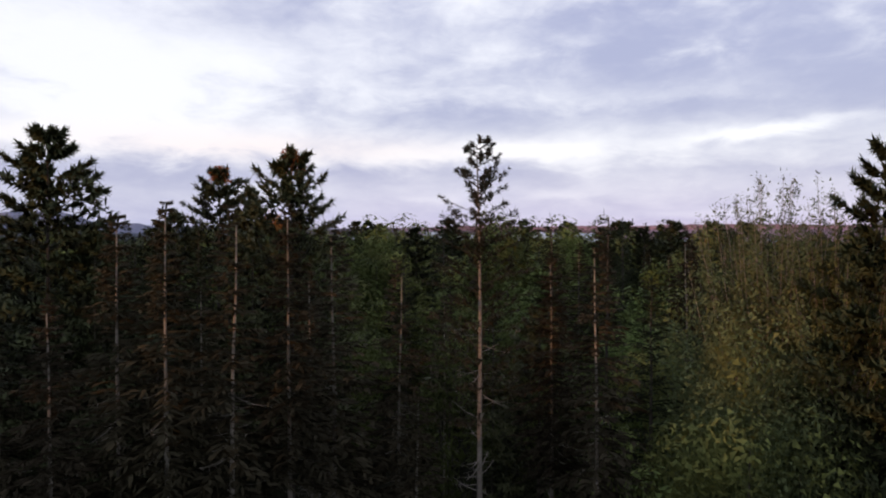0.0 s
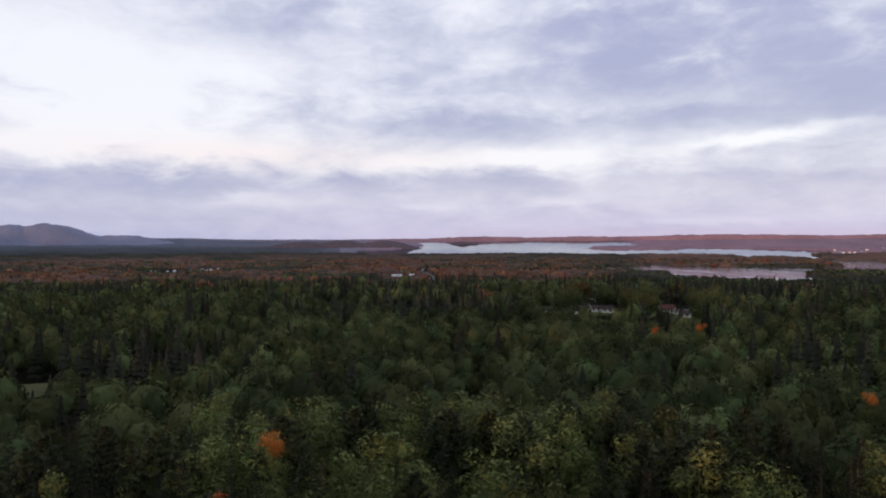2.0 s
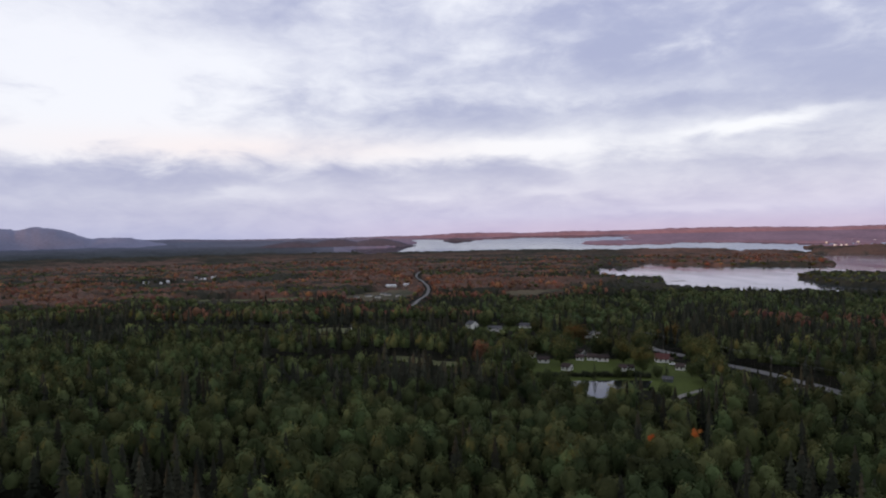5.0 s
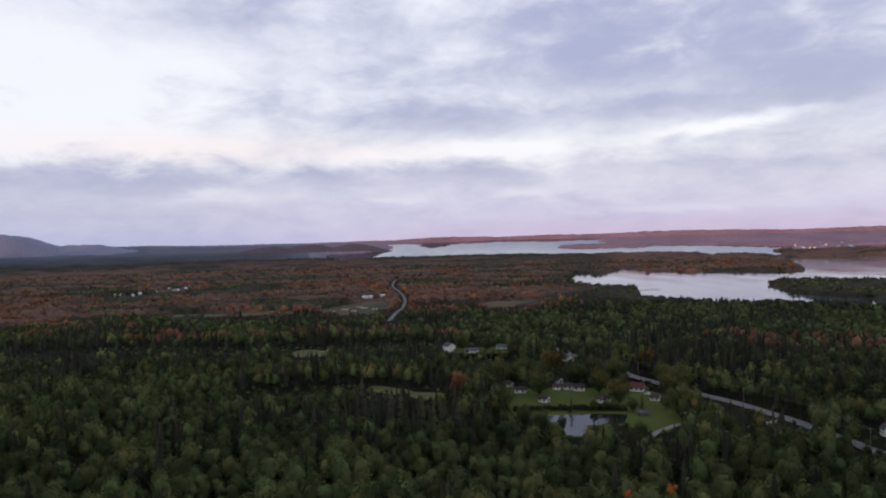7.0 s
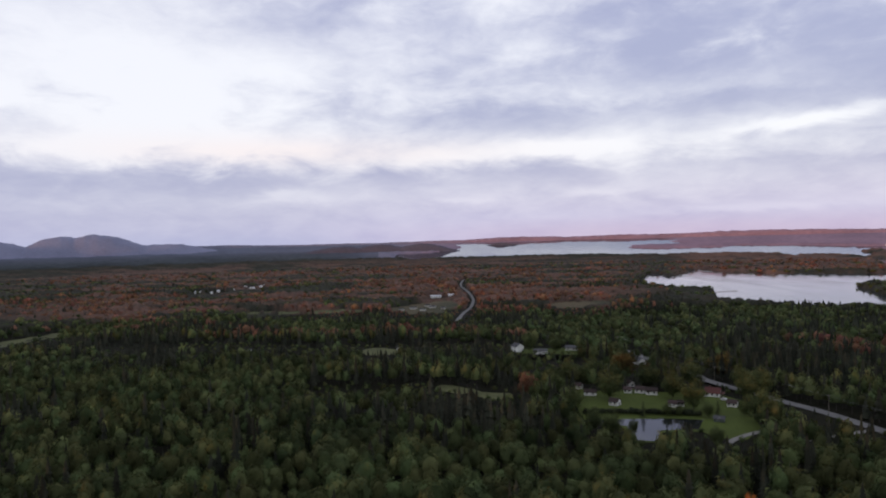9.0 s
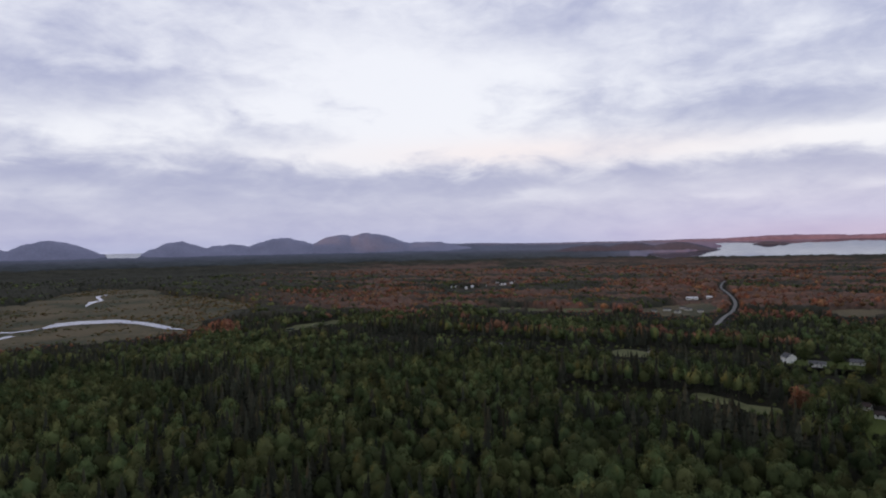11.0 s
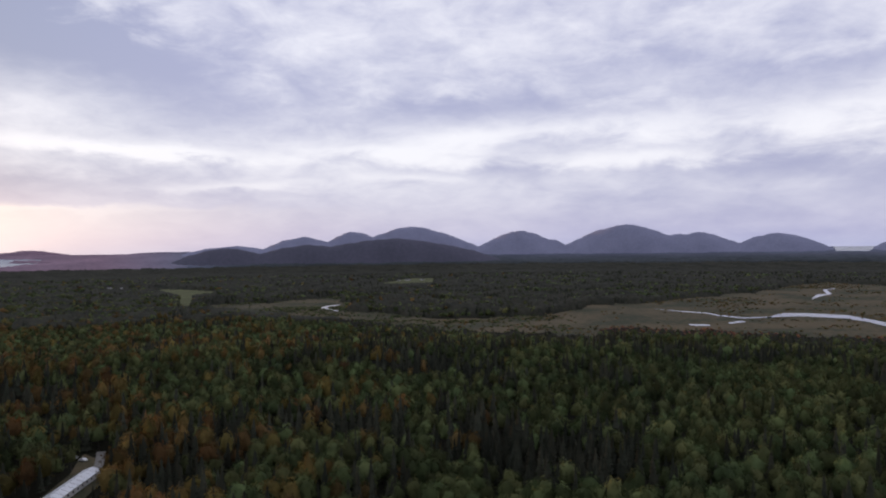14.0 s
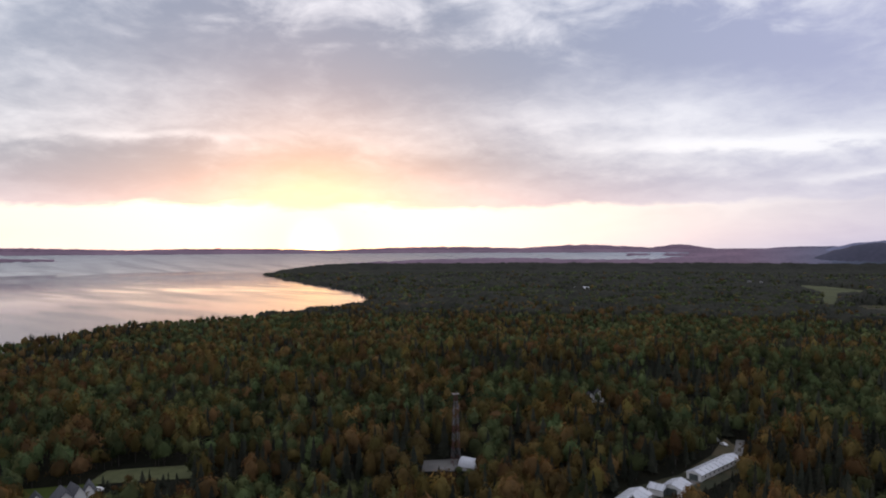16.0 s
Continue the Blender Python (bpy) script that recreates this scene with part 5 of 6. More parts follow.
# low bushes and tussocks in the marsh
az, D = [], []
for poly in (MARSH, MARSH_WEST):
    a0, a1 = min(q[0] for q in poly), max(q[0] for q in poly)
    d0, d1 = min(q[1] for q in poly), max(q[1] for q in poly)
    ta, td = rng.uniform(a0, a1, 15000), np.sqrt(rng.uniform(d0**2, d1**2, 15000))
    ok = inside(poly, ta, td) & ~is_water(ta, td)
    az.append(ta[ok]), D.append(td[ok])
az, D = np.concatenate(az), np.concatenate(D)
p = plan(az, D, -0.2)
thick = fbm(p[:, 0] / 110, p[:, 1] / 110, 41, 4)
ok = rng.random(len(az)) < np.clip(thick * 5.0 - 2.55, 0.02, 0.9) + np.clip((905 - D) / 60, 0, 0.5) + np.clip((48.5 - az) / 3, 0, 0.75)
p = p[ok]
k = len(p)
forest("marsh_bushes", "low brown bushes and tussocks in the marsh", M_WOODS_Y, leaf_lo, p[: k // 2], rng.uniform(1.6, 4.5, k // 2), rng.uniform(1.2, 3.6, k // 2), rng.uniform(0, 6.28, k // 2), rng.integers(0, 5, k // 2))
forest("marsh_bushes", "low dark green bushes in the marsh", M_WOODS_L, leaf_lo, p[k // 2:], rng.uniform(1.6, 4.5, k - k // 2), rng.uniform(1.2, 3.6, k - k // 2), rng.uniform(0, 6.28, k - k // 2), rng.integers(0, 5, k - k // 2))


# ---- houses, barns and other things ----
def box(bm, x0, x1, y0, y1, z0, z1):
    vs = [bm.verts.new(p) for p in ((x0, y0, z0), (x1, y0, z0), (x1, y1, z0), (x0, y1, z0), (x0, y0, z1), (x1, y0, z1), (x1, y1, z1), (x0, y1, z1))]
    for f in ((0, 3, 2, 1), (4, 5, 6, 7), (0, 1, 5, 4), (1, 2, 6, 5), (2, 3, 7, 6), (3, 0, 4, 7)):
        bm.faces.new([vs[i] for i in f])


def part(name, bm, mat, parent, label=""):
    me = bpy.data.meshes.new(name)
    bm.normal_update()
    bm.to_mesh(me)
    bm.free()
    me.materials.append(mat)
    ob = new(name, me)
    ob.parent = parent
    if label:
        ob["label"] = label
    return ob


def boxes(name, rows, mat, parent, label=""):
    bm = bmesh.new()
    for r in rows:
        box(bm, *r)
    return part(name, bm, mat, parent, label)


def gable_walls(bm, w, l, h, rise):
    """Walls of a house w wide in x and l long in y, closed up to the ridge along y."""
    a, b = w / 2, l / 2
    ring = [(-a, -b), (a, -b), (a, b), (-a, b)]
    lo = [bm.verts.new((x, y, 0)) for x, y in ring]
    hi = [bm.verts.new((x, y, h)) for x, y in ring]
    g0, g1 = bm.verts.new((0, -b, h + rise)), bm.verts.new((0, b, h + rise))
    for i in range(4):
        bm.faces.new((lo[i], lo[(i + 1) % 4], hi[(i + 1) % 4], hi[i]))
    bm.faces.new((hi[0], hi[1], g0))
    bm.faces.new((hi[2], hi[3], g1))


def gable_roof(bm, w, l, h, rise, over=0.4, thick=0.18):
    a, b = w / 2, l / 2 + over
    k = rise / a
    for s in (-1, 1):
        lo = (s * (a + over), h - k * over)
        quad = [(0, -b, h + rise), (0, b, h + rise), (lo[0], b, lo[1]), (lo[0], -b, lo[1])]
        up = [bm.verts.new((x, y, z + thick)) for x, y, z in quad]
        dn = [bm.verts.new((x, y, z + 0.01)) for x, y, z in quad]
        bm.faces.new(up if s > 0 else up[::-1])
        bm.faces.new(dn[::-1] if s > 0 else dn)
        for i in range(4):
            bm.faces.new((up[i], up[(i + 1) % 4], dn[(i + 1) % 4], dn[i]))


def house(name, label, az, D, w, l, h, rise, turn, wall=None, roof=None, chimney=False, windows=2, porch=False, category="house", group=""):
    """A gabled house with its ridge along its length; turn: degrees of the ridge from the line of sight."""
    ob = tagged(new(name), label, category, group)
    bm = bmesh.new()
    gable_walls(bm, w, l, h, rise)
    part("wall", bm, wall or M_WHITE, ob)
    bm = bmesh.new()
    gable_roof(bm, w, l, h, rise)
    part("roof", bm, roof or M_ROOF, ob)
    for s in (-1, 1):
        for k in range(windows):
            y = l * ((k + 0.5) / windows - 0.5) + 0.2
            for z0 in ([1.0] if h < 4 else [1.0, 3.6]):
                fr = boxes("window", [(s * w / 2 - 0.05, s * w / 2 + 0.05, y - 0.6, y + 0.6, z0 - 0.1, z0 + 1.3)], M_TRIM, ob)
                boxes("pane", [(s * (w / 2 + 0.03), s * (w / 2 + 0.07), y - 0.48, y + 0.48, z0, z0 + 1.2)] if s > 0 else [(-w / 2 - 0.07, -w / 2 - 0.03, y - 0.48, y + 0.48, z0, z0 + 1.2)], M_GLASS, fr)
    boxes("door", [(-0.45, 0.45, -l / 2 - 0.06, -l / 2 + 0.04, 0.1, 2.1)], M_DOOR, ob)
    fr = boxes("window", [(w * 0.25 - 0.5, w * 0.25 + 0.5, -l / 2 - 0.05, -l / 2 + 0.04, 1.0, 2.1)], M_TRIM, ob)
    boxes("pane", [(w * 0.25 - 0.4, w * 0.25 + 0.4, -l / 2 - 0.08, -l / 2 - 0.03, 1.1, 2.0)], M_GLASS, fr)
    if chimney:
        boxes("chimney", [(-0.35, 0.35, l * 0.2, l * 0.2 + 0.6, h, h + rise + 0.9)], M_REDROOF, ob)
    if porch:
        bm = bmesh.new()
        box(bm, -w / 2, w / 2, -l / 2 - 2.0, -l / 2 - 0.1, 2.3, 2.45)
        part("porch_roof", bm, roof or M_ROOF, ob)
        for sx in (-1, 1):
            boxes("post", [(sx * w * 0.45 - 0.07, sx * w * 0.45 + 0.07, -l / 2 - 1.9, -l / 2 - 1.76, 0, 2.3)], M_TRIM, ob)
    ob.matrix_basis = Matrix.LocRotScale(spot(az, D, -0.05), Euler((0, 0, radians(az + turn))), None)
    return ob


G = "white cottages round the lawn"
for az, D, w, l, h, r, t in ((-6.34, 463, 4.4, 5.6, 2.4, 1.5, 70), (-7.34, 444, 4.6, 7.4, 2.4, 1.5, 84), (-9.27, 419, 4.6, 5.6, 2.5, 1.7, 60), (-10.43, 474, 4.4, 5.8, 2.5, 1.7, 40),
                             (-10.34, 454, 4.2, 4.8, 2.4, 1.5, 80), (-11.29, 455, 4.8, 6.0, 2.5, 1.8, 80), (-12.14, 452, 4.8, 7.0, 2.5, 1.8, 96), (-13.8, 421, 4.2, 4.6, 2.4, 1.4, 75),
                             (-14.38, 424, 3.6, 3.8, 2.2, 1.2, 88), (-18.18, 430, 4.4, 5.2, 2.4, 1.6, 75), (-4.99, 444, 3.4, 4.0, 2.2, 1.3, 70)):
    house("cottage", "small white cottage with a brown shingle roof on the lawn", az, D, w, l, h, r, t, roof=M_BROWNROOF, group=G)
house("farmhouse", "white house with a steep dark red roof by the road", -16.8, 455, 6.5, 9.0, 2.6, 2.8, 80, roof=M_REDROOF, chimney=True, windows=3, porch=True)
house("pond_shed", "dark low shed at the edge of the pond", -17.21, 393, 3.4, 5.2, 2.0, 1.2, 82, wall=M_DOOR, windows=1, category="shed")
house("farmhouse", "two-storey white house with grey roof above green plots", -1.44, 614, 8.0, 10.0, 5.4, 2.8, 30, chimney=True)
house("bungalow", "low white bungalow with grey roof", -3.35, 603, 7.0, 12.0, 2.7, 1.8, 85)
house("bungalow", "low pale bungalow half hidden by trees", -5.9, 622, 7.0, 11.0, 2.7, 1.9, 80)
house("bungalow", "pale bungalow among dark trees beside the road", -11.2, 560, 7.0, 9.0, 3.0, 2.2, 40)
house("farmhouse", "white house with a gable at the road's edge", -34.0, 392, 4.5, 5.0, 3.4, 2.2, 20, chimney=True)
house("hut", "tiny white hut in the woods", 8.46, 640, 4.0, 5.0, 2.6, 1.2, 60, category="hut")
house("hut", "tiny white hut in the woods", 20.74, 672, 4.0, 6.0, 2.6, 1.2, 80, category="hut")
rng = np.random.default_rng(3)
for az, D in ((24.6, 1590), (24.2, 1610), (23.4, 1560), (22.9, 1600), (22.2, 1640), (21.8, 1657), (21.2, 1826), (20.8, 1765), (20.5, 1690), (20.2, 1659), (20.0, 1842), (19.6, 1720), (19.3, 1800)):
    house("village_house", "far white village house with grey roof among red trees", az, D, 6.0, 7.0, 3.6, 3.4, float(rng.uniform(0, 180)), roof=M_METALROOF if rng.random() < 0.5 else M_ROOF, group="far village houses")
house("warehouse", "long white warehouse with a pale roof by the road", 5.3, 1225, 10, 22, 4.0, 2.0, 84, roof=M_METALROOF, windows=4, category="warehouse")
house("warehouse", "white workshop with a pale roof by the road", 4.0, 1245, 9, 12, 4.0, 2.0, 84, roof=M_METALROOF, windows=3, category="warehouse")
for az, D, l in ((8.2, 1010, 9), (7.2, 1030, 12), (6.4, 1000, 9), (5.6, 1040, 12), (4.7, 1015, 9), (6.0, 1062, 10)):
    house("yard_shed", "low grey-roofed shed on the grassy yard", az, D, 6, l, 2.8, 1.4, float(rng.uniform(60, 110)), wall=M_TRIM, roof=M_ROOF, windows=1, category="shed", group="sheds on the yard")
for az, D, l in ((87.6, 2190, 22), (86.5, 2215, 34), (85.2, 2205, 18), (84.4, 2235, 40), (83.2, 2250, 26), (80.7, 2300, 24), (79.6, 2330, 36), (78.6, 2300, 20), (77.8, 2320, 26), (74.6, 2580, 30), (73.6, 2620, 40), (107.5, 2155, 26), (106.7, 2120, 18)):
    house("store_building", "long low white building of a far settlement", az, D, 10, l * 0.55, 4, 2.0, float(rng.uniform(60, 120)), wall=M_WEATHERED, roof=M_ROOF, windows=4, category="building", group="far settlement buildings")
for az, D, w, l in ((120.4, 1690, 16, 34), (119.9, 1700, 10, 20), (126.0, 1825, 12, 20), (93.2, 1925, 9, 12), (138.5, 835, 7, 9), (137.9, 838, 7, 8), (130.0, 1134, 8, 12)):
    house("lone_house", "lone white house with pale roof among dark trees", az, D, w, l, 5.0, 2.4, 82, roof=M_METALROOF)
house("gable_house", "tall white house with steep gables in the woods", 118.9, 456, 5.0, 6.5, 4.6, 3.4, 8, chimney=True)
house("gable_house", "tall white wing with a steep gable in the woods", 119.6, 452, 4.0, 5.5, 3.6, 2.8, 20)
for az, D, w, l, h, r, t in ((160.9, 306, 7, 10, 3.2, 3.6, 10), (160.1, 308, 5, 9, 3.6, 3.6, 20), (159.2, 309, 5, 7, 3.2, 4.0, 0), (162.6, 308, 5, 6, 3.0, 3.2, 5)):
    house("gable_house", "white house with steep gable beside an olive paddock", az, D, w, l, h, r, t, group="white gabled houses by the paddock")


def barn(name, label, az, D, w, l, h, rise, turn, bays):
    """A long barn with a ribbed pale metal roof."""
    ob = tagged(new(name), label, "barn")
    bm = bmesh.new()
    gable_walls(bm, w, l, h, rise)
    part("wall", bm, M_WHITE, ob)
    bm = bmesh.new()
    gable_roof(bm, w, l, h, rise, 0.5, 0.12)
    part("roof", bm, M_METALROOF, ob)
    k = rise / (w / 2)
    for i in range(bays + 1):
        y = -l / 2 + l * i / bays
        for s in (-1, 1):
            bm = bmesh.new()
            q = [(0, h + rise + 0.15), (s * (w / 2 + 0.5), h - k * 0.5 + 0.15)]
            lo = [bm.verts.new((x, y + dy, z - 0.05)) for x, z in q for dy in (-0.06, 0.06)]
            up = [bm.verts.new((x, y + dy, z + 0.02)) for x, z in q for dy in (-0.06, 0.06)]
            bm.faces.new((up[0], up[1], up[3], up[2]))
            for a, b in ((0, 1), (1, 3), (3, 2), (2, 0)):
                bm.faces.new((lo[a], lo[b], up[b], up[a]))
            part("roof_rib", bm, M_STEEL_W, ob)
    boxes("door", [(-w * 0.3, w * 0.3, -l / 2 - 0.08, -l / 2 + 0.02, 0, h * 0.9)], M_DOOR, ob)
    for i in range(bays - 1):
        y = -l / 2 + l * (i + 1) / bays
        boxes("window", [(w / 2 - 0.02, w / 2 + 0.05, y - 0.5, y + 0.5, 1.1, 2.0)], M_GLASS, ob)
    ob.matrix_basis = Matrix.LocRotScale(spot(az, D, -0.05), Euler((0, 0, radians(turn))), None)
    return ob


a, b = spot(111.6, 312), spot(108.8, 345)
mid = (a + b) / 2
turn = math.degrees(math.atan2(-(b - a).x, (b - a).y))
barn("barn", "long white barn with a pale metal roof in a clearing", math.degrees(math.atan2(-mid.x, mid.y)), mid.length, 6.6, (b - a).length, 3.0, 1.2, turn, 9)
barn("barn", "white barn with a pale metal roof beside the long barn", 112.9, 294, 8.0, 10.0, 3.4, 1.6, turn + 6, 4)
barn("barn", "small white barn with a pale metal roof", 114.3, 290, 5.0, 6.0, 3.0, 1.4, turn + 96, 2)
barn("barn", "white barn with a pale metal roof at the track's end", 116.2, 276, 9.0, 15.0, 3.2, 1.5, turn + 10, 4)


def arched_shed(az, D, w, l, turn):
    ob = tagged(new("arched_shed"), "pale arched shed on gravel beside a mast", "shed")
    bm = bmesh.new()
    rows = []
    for y in (-l / 2, l / 2):
        rows.append([bm.verts.new((w / 2 * math.cos(math.pi * k / 12), y, w * 0.55 * math.sin(math.pi * k / 12))) for k in range(13)])
    for k in range(12):
        bm.faces.new((rows[0][k], rows[0][k + 1], rows[1][k + 1], rows[1][k]))
    bm.faces.new(rows[0][::-1])
    bm.faces.new(rows[1])
    part("shell", bm, M_METALROOF, ob)
    boxes("door", [(-1.2, 1.2, -l / 2 - 0.06, -l / 2 - 0.01, 0, 2.2)], M_DOOR, ob)
    ob.matrix_basis = Matrix.LocRotScale(spot(az, D, -0.05), Euler((0, 0, radians(az + turn))), None)


arched_shed(129.5, 314, 7, 9, 60)


def jetty(way, width=3.0):
    """A plank deck on posts, out from the shore."""
    a, b = (spot(*w) for w in way)
    ob = tagged(new("jetty"), "dark timber jetty on posts reaching into the calm bay", "jetty")
    n = (b - a).length
    boxes("deck", [(-width / 2, width / 2, 0, n, 1.3, 1.55)], M_POLE, ob)
    for k in range(int(n / 6) + 1):
        for x in (-1, 1):
            boxes("post", [(x * width * 0.42 - 0.18, x * width * 0.42 + 0.18, k * 6.0 - 0.18, k * 6.0 + 0.18, -0.6, 1.3)], M_POLE, ob)
    ob.matrix_basis = Matrix.LocRotScale(a, Euler((0, 0, math.atan2(-(b - a).x, (b - a).y))), None)


jetty(((-17.1, 1285), (-18.65, 1315)))
for az, D, l in ((-28.46, 5420, 22), (-29.0, 4500, 26), (-29.4, 4480, 20), (-29.7, 4500, 24), (-30.45, 5420, 28), (-30.1, 6183, 22), (-31.45, 5990, 26), (-32.1, 6300, 22)):
    house("waterfront_house", "far pale house on the wooded shore of the bay", az, D, 7, l * 0.45, 4.5, 2.5, 80, roof=M_METALROOF, windows=3, group="far waterfront houses")


def mast(az, D, H=33.0, w0=3.6, w1=1.2, n=9):
    """A four-legged lattice mast painted in red and white lengths, with panel aerials."""
    ob = tagged(new("lattice_mast"), "tall red and white lattice mast with aerials on gravel", "mast")
    dz = H / n

    def wd(z):
        return (w0 + (w1 - w0) * z / H) / 2

    def strut(bm, p, q, r=0.06):
        d = (q - p).normalized()
        u = d.orthogonal().normalized() * r
        v = d.cross(u)
        lo, hi = [bm.verts.new(p + e) for e in (u, v, -u, -v)], [bm.verts.new(q + e) for e in (u, v, -u, -v)]
        for i in range(4):
            bm.faces.new((lo[i], lo[(i + 1) % 4], hi[(i + 1) % 4], hi[i]))

    for i in range(n):
        z0, z1 = i * dz, (i + 1) * dz
        a, b = wd(z0), wd(z1)
        bm = bmesh.new()
        c0 = [Vector((sx * a, sy * a, z0)) for sx, sy in ((-1, -1), (1, -1), (1, 1), (-1, 1))]
        c1 = [Vector((sx * b, sy * b, z1)) for sx, sy in ((-1, -1), (1, -1), (1, 1), (-1, 1))]
        for k in range(4):
            strut(bm, c0[k], c1[k], 0.11)
            strut(bm, c0[k], c1[(k + 1) % 4])
            strut(bm, c0[(k + 1) % 4], c1[k])
            strut(bm, c1[k], c1[(k + 1) % 4])
        part("section", bm, M_STEEL_R if i % 2 == 0 else M_STEEL_W, ob)
    for z, k in ((22, 0), (24.5, 1), (24.5, 2), (27, 3), (28.5, 0), (20, 2)):
        t = math.pi / 2 * k + 0.6
        x, y = math.cos(t) * (wd(z) + 0.5), math.sin(t) * (wd(z) + 0.5)
        bm = bmesh.new()
        box(bm, x - 0.25, x + 0.25, y - 0.25, y + 0.25, z - 1.0, z + 1.0)
        part("aerial", bm, M_STEEL_W, ob, "pale panel aerial")
    boxes("platform", [(-1.6, 1.6, -1.6, 1.6, H - 0.25, H - 0.1)], M_STEEL_W, ob)
    ob.matrix_basis = Matrix.LocRotScale(spot(az, D, -0.05), Euler((0, 0, radians(az + 20))), None)


mast(130.7, 316)


def car(az, D, turn, paint, label):
    ob = tagged(new("car"), label, "car")
    bm = bmesh.new()
    prof = [(-2.1, 0.35), (-2.15, 0.85), (-1.5, 0.95), (-0.9, 1.42), (0.8, 1.45), (1.5, 0.98), (2.1, 0.85), (2.15, 0.35)]
    rows = [[bm.verts.new((x * s, y, z)) for y, z in prof] for x, s in ((-0.85, 1), (0.85, 1))]
    for k in range(len(prof)):
        bm.faces.new((rows[0][k], rows[0][(k + 1) % 8], rows[1][(k + 1) % 8], rows[1][k]))
    bm.faces.new(rows[0][::-1])
    bm.faces.new(rows[1])
    body = part("body", bm, paint, ob)
    boxes("side_window", [(-0.865, -0.852, -0.7, 1.0, 0.98, 1.32), (0.852, 0.865, -0.7, 1.0, 0.98, 1.32)], M_GLASS, body)
    for x in (-0.8, 0.8):
        for y in (-1.35, 1.35):
            bm = bmesh.new()
            bmesh.ops.create_cone(bm, cap_ends=True, segments=12, radius1=0.33, radius2=0.33, depth=0.22, matrix=Matrix.Translation((x, y, 0.33)) @ Matrix.Rotation(math.pi / 2, 4, "Y"))
            part("wheel", bm, M_TYRE, ob)
    ob.matrix_basis = Matrix.LocRotScale(spot(az, D, 0.08), Euler((0, 0, radians(az + turn))), None)


car(110.05, 379, 70, M_CAR_W, "white car parked on the farm clearing")
car(109.4, 372, 40, M_CAR_W, "white car parked beside the farm track")
car(-4.2, 429, 80, M_CAR_D, "dark car parked at the edge of the lawn")
car(-5.6, 428, 70, M_CAR_W, "white car parked at the edge of the lawn")
car(-17.6, 444, 85, M_CAR_W, "white car parked by the red-roofed house")
car(158.6, 318, 60, M_CAR_W, "white car parked by the gabled houses")


def pole(p, heading, H=10.5):
    ob = tagged(new("utility_pole"), "weathered wooden utility pole with crossarm by the road", "utility pole", "poles along the road")
    bm = bmesh.new()
    bmesh.ops.create_cone(bm, cap_ends=True, segments=8, radius1=0.16, radius2=0.10, depth=H, matrix=Matrix.Translation((0, 0, H / 2)))
    part("shaft", bm, M_POLE, ob)
    boxes("crossarm", [(-1.2, 1.2, -0.06, 0.06, H - 0.7, H - 0.55)], M_POLE, ob)
    for x in (-1.1, 0.0, 1.1):
        boxes("insulator", [(x - 0.05, x + 0.05, -0.05, 0.05, H - 0.55, H - 0.33)], M_STEEL_W, ob)
    bm = bmesh.new()
    bmesh.ops.create_cone(bm, cap_ends=True, segments=10, radius1=0.22, radius2=0.22, depth=0.8, matrix=Matrix.Translation((0.35, 0, H - 1.8)))
    part("transformer", bm, M_STEEL_W, ob, "grey transformer can")
    ob.matrix_basis = Matrix.LocRotScale(p, Euler((0, 0, heading)), None)


stations = [(-9.6, 640), (-13.2, 562), (-16.9, 498), (-20.8, 462), (-24.7, 425), (-29.4, 392), (-33.0, 356), (-38.5, 326)]
feet = [spot(a, d + 6, -0.2) for a, d in stations]
for i, p in enumerate(feet):
    t = feet[min(i + 1, len(feet) - 1)] - feet[max(i - 1, 0)]
    pole(p, math.atan2(t.y, t.x) + math.pi / 2)
for x in (-1.1, 0.0, 1.1):
    s = Soup()
    for i in range(len(feet) - 1):
        t0 = (feet[i + 1] - feet[i]).normalized()
        side = Vector((-t0.y, t0.x, 0)) * x
        pts = [feet[i].lerp(feet[i + 1], k / 8) + side + Vector((0, 0, 10.15 - 4.0 * 0.6 * (k / 8) * (1 - k / 8))) for k in range(9)]
        s.tube(pts, [0.055] * 9, 3)
    w = mesh("power_line", s.v, s.f, M_WIRE)
    tagged(w, "thin dark power line strung between roadside poles", "power line", "wires along the road")

# Bushes added so that the pond mirrors something dark along this bank.
ADDED_HEDGE = [(-6.6, 394), (-8.6, 398), (-10.4, 399), (-12.2, 400), (-13.9, 402), (-15.9, 402)]


def bush(p, r, h, turn):
    ob = tagged(new("hedge_bush"), "dense dark green bush added on the bank to darken the pond reflection", "bush", "bushes along the pond bank")
    v, f, n = leaf_hi[int(turn * 10) % 8]
    v = v * (r, r, h * 1.35) - (0, 0, h * 0.32)
    me = mesh("foliage", v, f, M_SPRUCE, parent=ob, normals=n)
    st = trunk_soup(h * 0.5, 0.06, np.random.default_rng(1), 0)
    mesh("stem", st.v, st.f, M_BARK_DARK, parent=ob)
    ob.matrix_basis = Matrix.LocRotScale(p, Euler((0, 0, turn)), None)


rng = np.random.default_rng(17)
for (a0, d0), (a1, d1) in zip(ADDED_HEDGE[:-1], ADDED_HEDGE[1:]):
    for k in range(6):
        u = (k + rng.uniform(0.1, 0.9)) / 6
        bush(spot(a0 + (a1 - a0) * u, d0 + (d1 - d0) * u, -0.1), rng.uniform(1.9, 2.9), rng.uniform(2.4, 3.8), rng.uniform(0, 6.2))

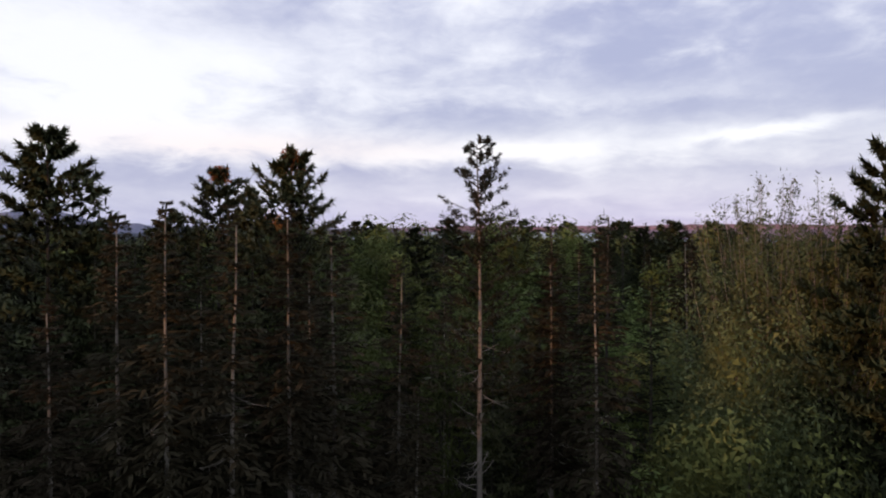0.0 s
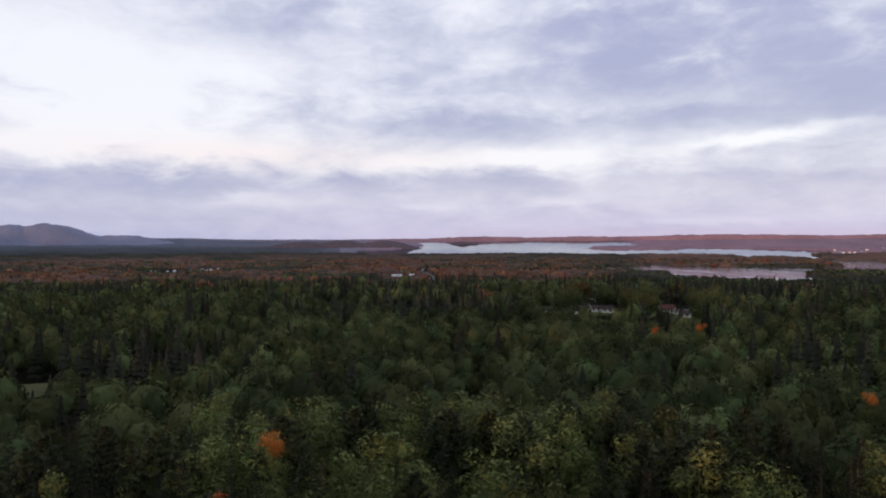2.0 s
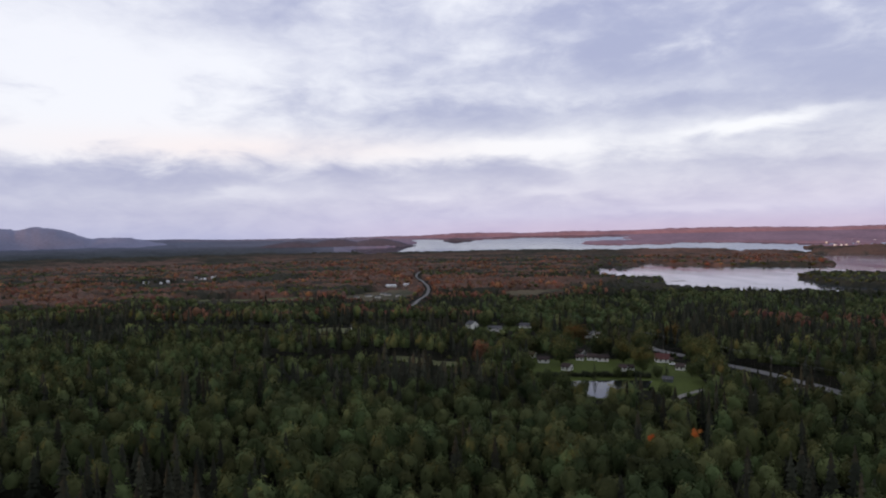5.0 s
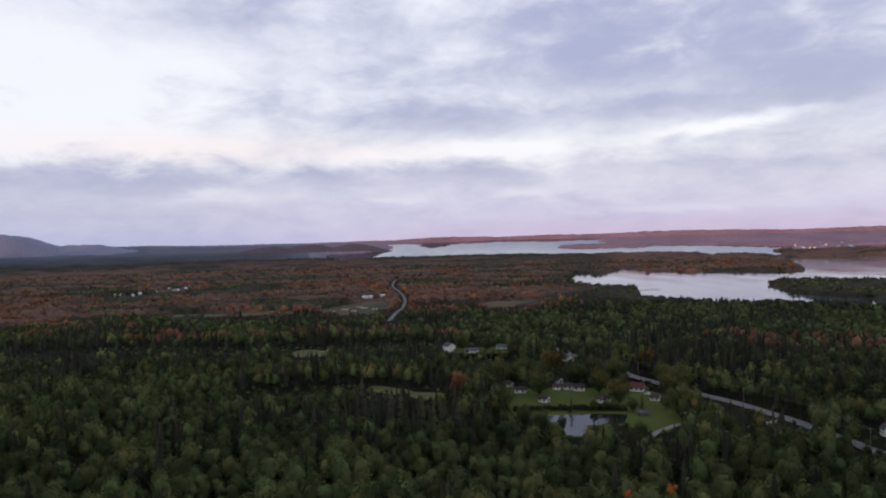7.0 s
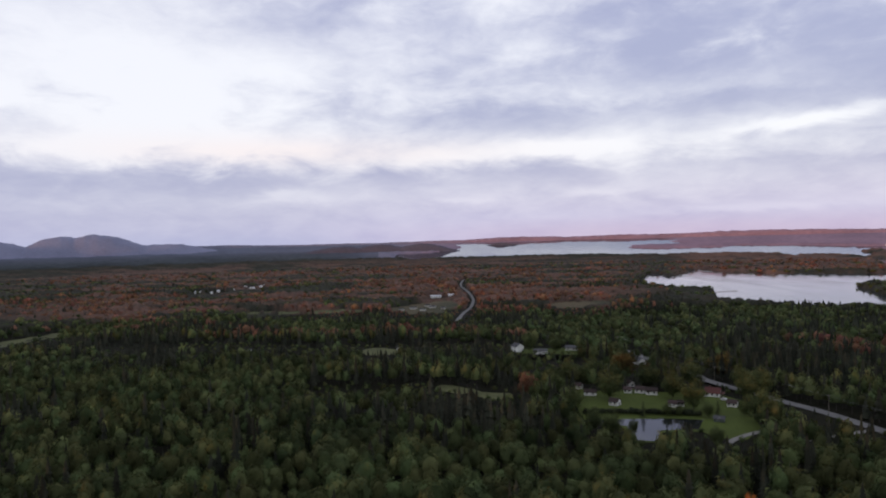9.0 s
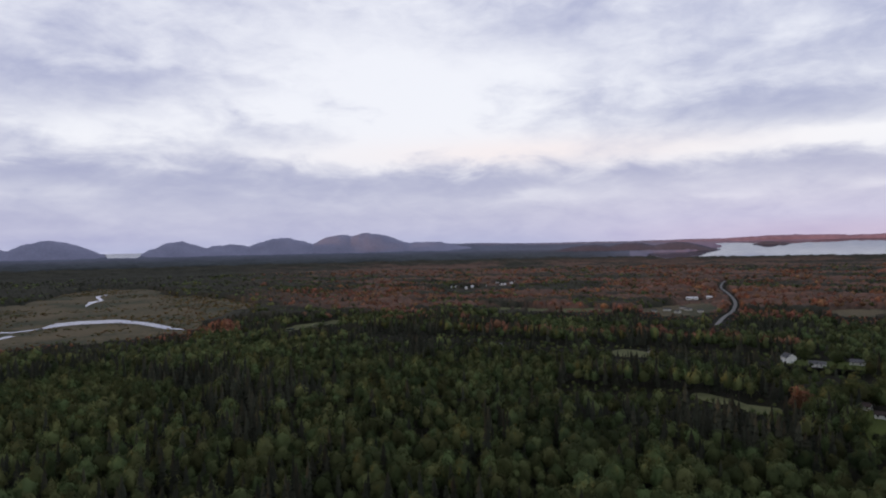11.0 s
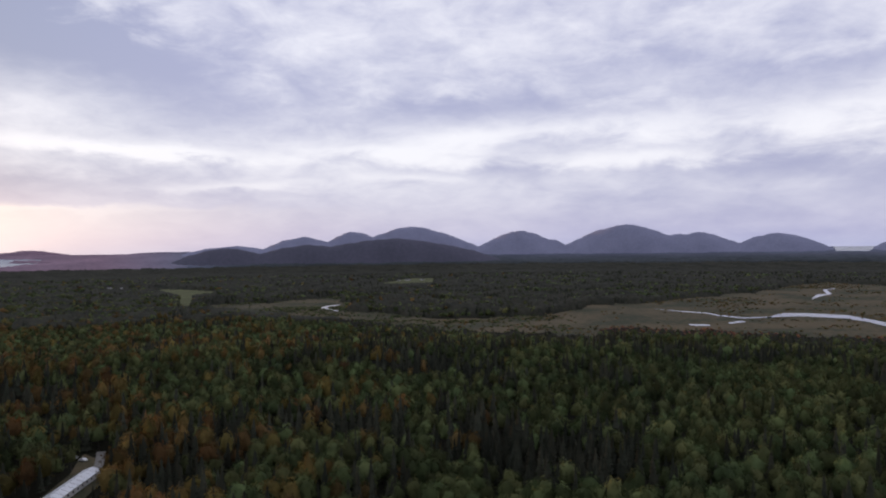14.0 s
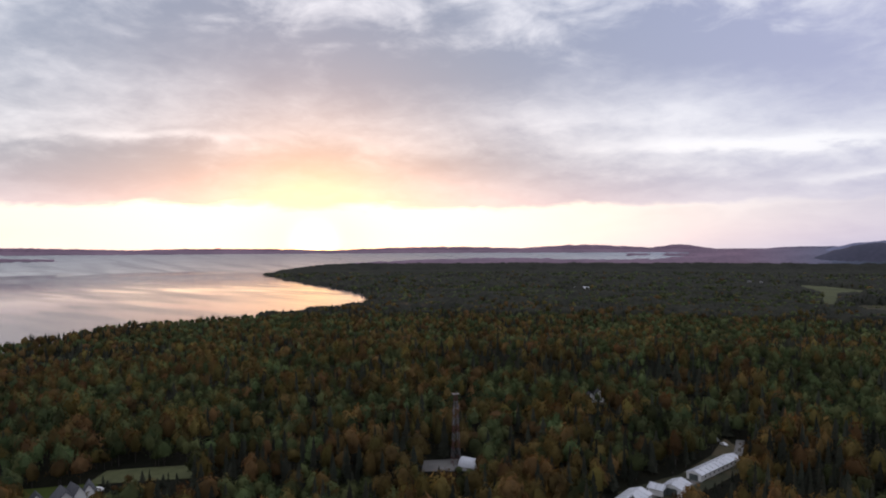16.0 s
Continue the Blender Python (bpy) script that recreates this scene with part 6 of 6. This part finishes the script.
# trees that stand alone on the lawn and by the houses
kinds["round"] = round_tree("leafy_tree", "rounded green leafy tree beside the lawn", 13, 6.0, M_WOODS_L, 1)
kinds["round_b"] = round_tree("leafy_tree", "rounded brownish leafy tree beside the cottages", 13, 6.4, M_WOODS_Y, 2)
kinds["round_r"] = round_tree("leafy_tree", "reddened leafy tree beside the cottages", 12, 5.5, M_WOODS_R, 3)
height.update({"round": 13, "round_b": 13, "round_r": 12})
placed.update({"round": False, "round_b": False, "round_r": False})
BY_COTTAGES = (
    ('round', -4.26, 441, 13, 1.2), ('round', -5.88, 400, 12, 1.15), ('round', -8.85, 434, 15, 1.1), ('round', -11.96, 468, 14, 1.2), ('round', -13.77, 443, 14, 1.0),
    ('round', -15.32, 417, 14, 1.05), ('round', -20.13, 459, 15, 1.2), ('round', -20.31, 396, 15, 1.2), ('round_r', -2.31, 442, 12, 1.1), ('round', -7.0, 472, 13, 1.1),
    ('round_b', -9.97, 504, 15, 1.2), ('spruce', -11.48, 393, 8, 1.4), ('round', -13.32, 399, 6, 0.9), ('spruce', -17.11, 408, 7, 1.5), ('round', -14.25, 400, 5, 0.8),
    ('round', -7.69, 494, 13, 1.1), ('round', -16.4, 400, 7, 0.9), ('round', -3.02, 417, 11, 1.0))
ROUND_LAWN = (
    ('round', -19.0, 410, 7, 1.0), ('round', -10.69, 357, 7, 0.7), ('round', -15.2, 478, 15, 1.1), ('round', -13.2, 482, 14, 1.1), ('round', -5.6, 478, 14, 1.0),
    ('round', -2.5, 620, 13, 1.1), ('round', -4.6, 612, 12, 1.1), ('round', -9.2, 480, 13, 1.0), ('round', -18.8, 478, 13, 1.0), ('round', -19.3, 445, 13, 1.0),
    ('round_b', -17.3, 520, 14, 1.1), ('round', -21.4, 398, 9, 1.1), ('round', -7.6, 362, 10, 0.9),
    ('round', -9.0, 354, 10, 0.9), ('round', -13.6, 342, 6, 0.9), ('round', -14.9, 344, 6, 0.9), ('round', -17.0, 346, 8, 0.9))
for kind, az, D, h, w in BY_COTTAGES + ROUND_LAWN:
    ob = plant(kind, az, D, h * 1.22, rng.uniform(0, 6.28), w * 0.92)
    ob["group"] = "trees round the lawn"
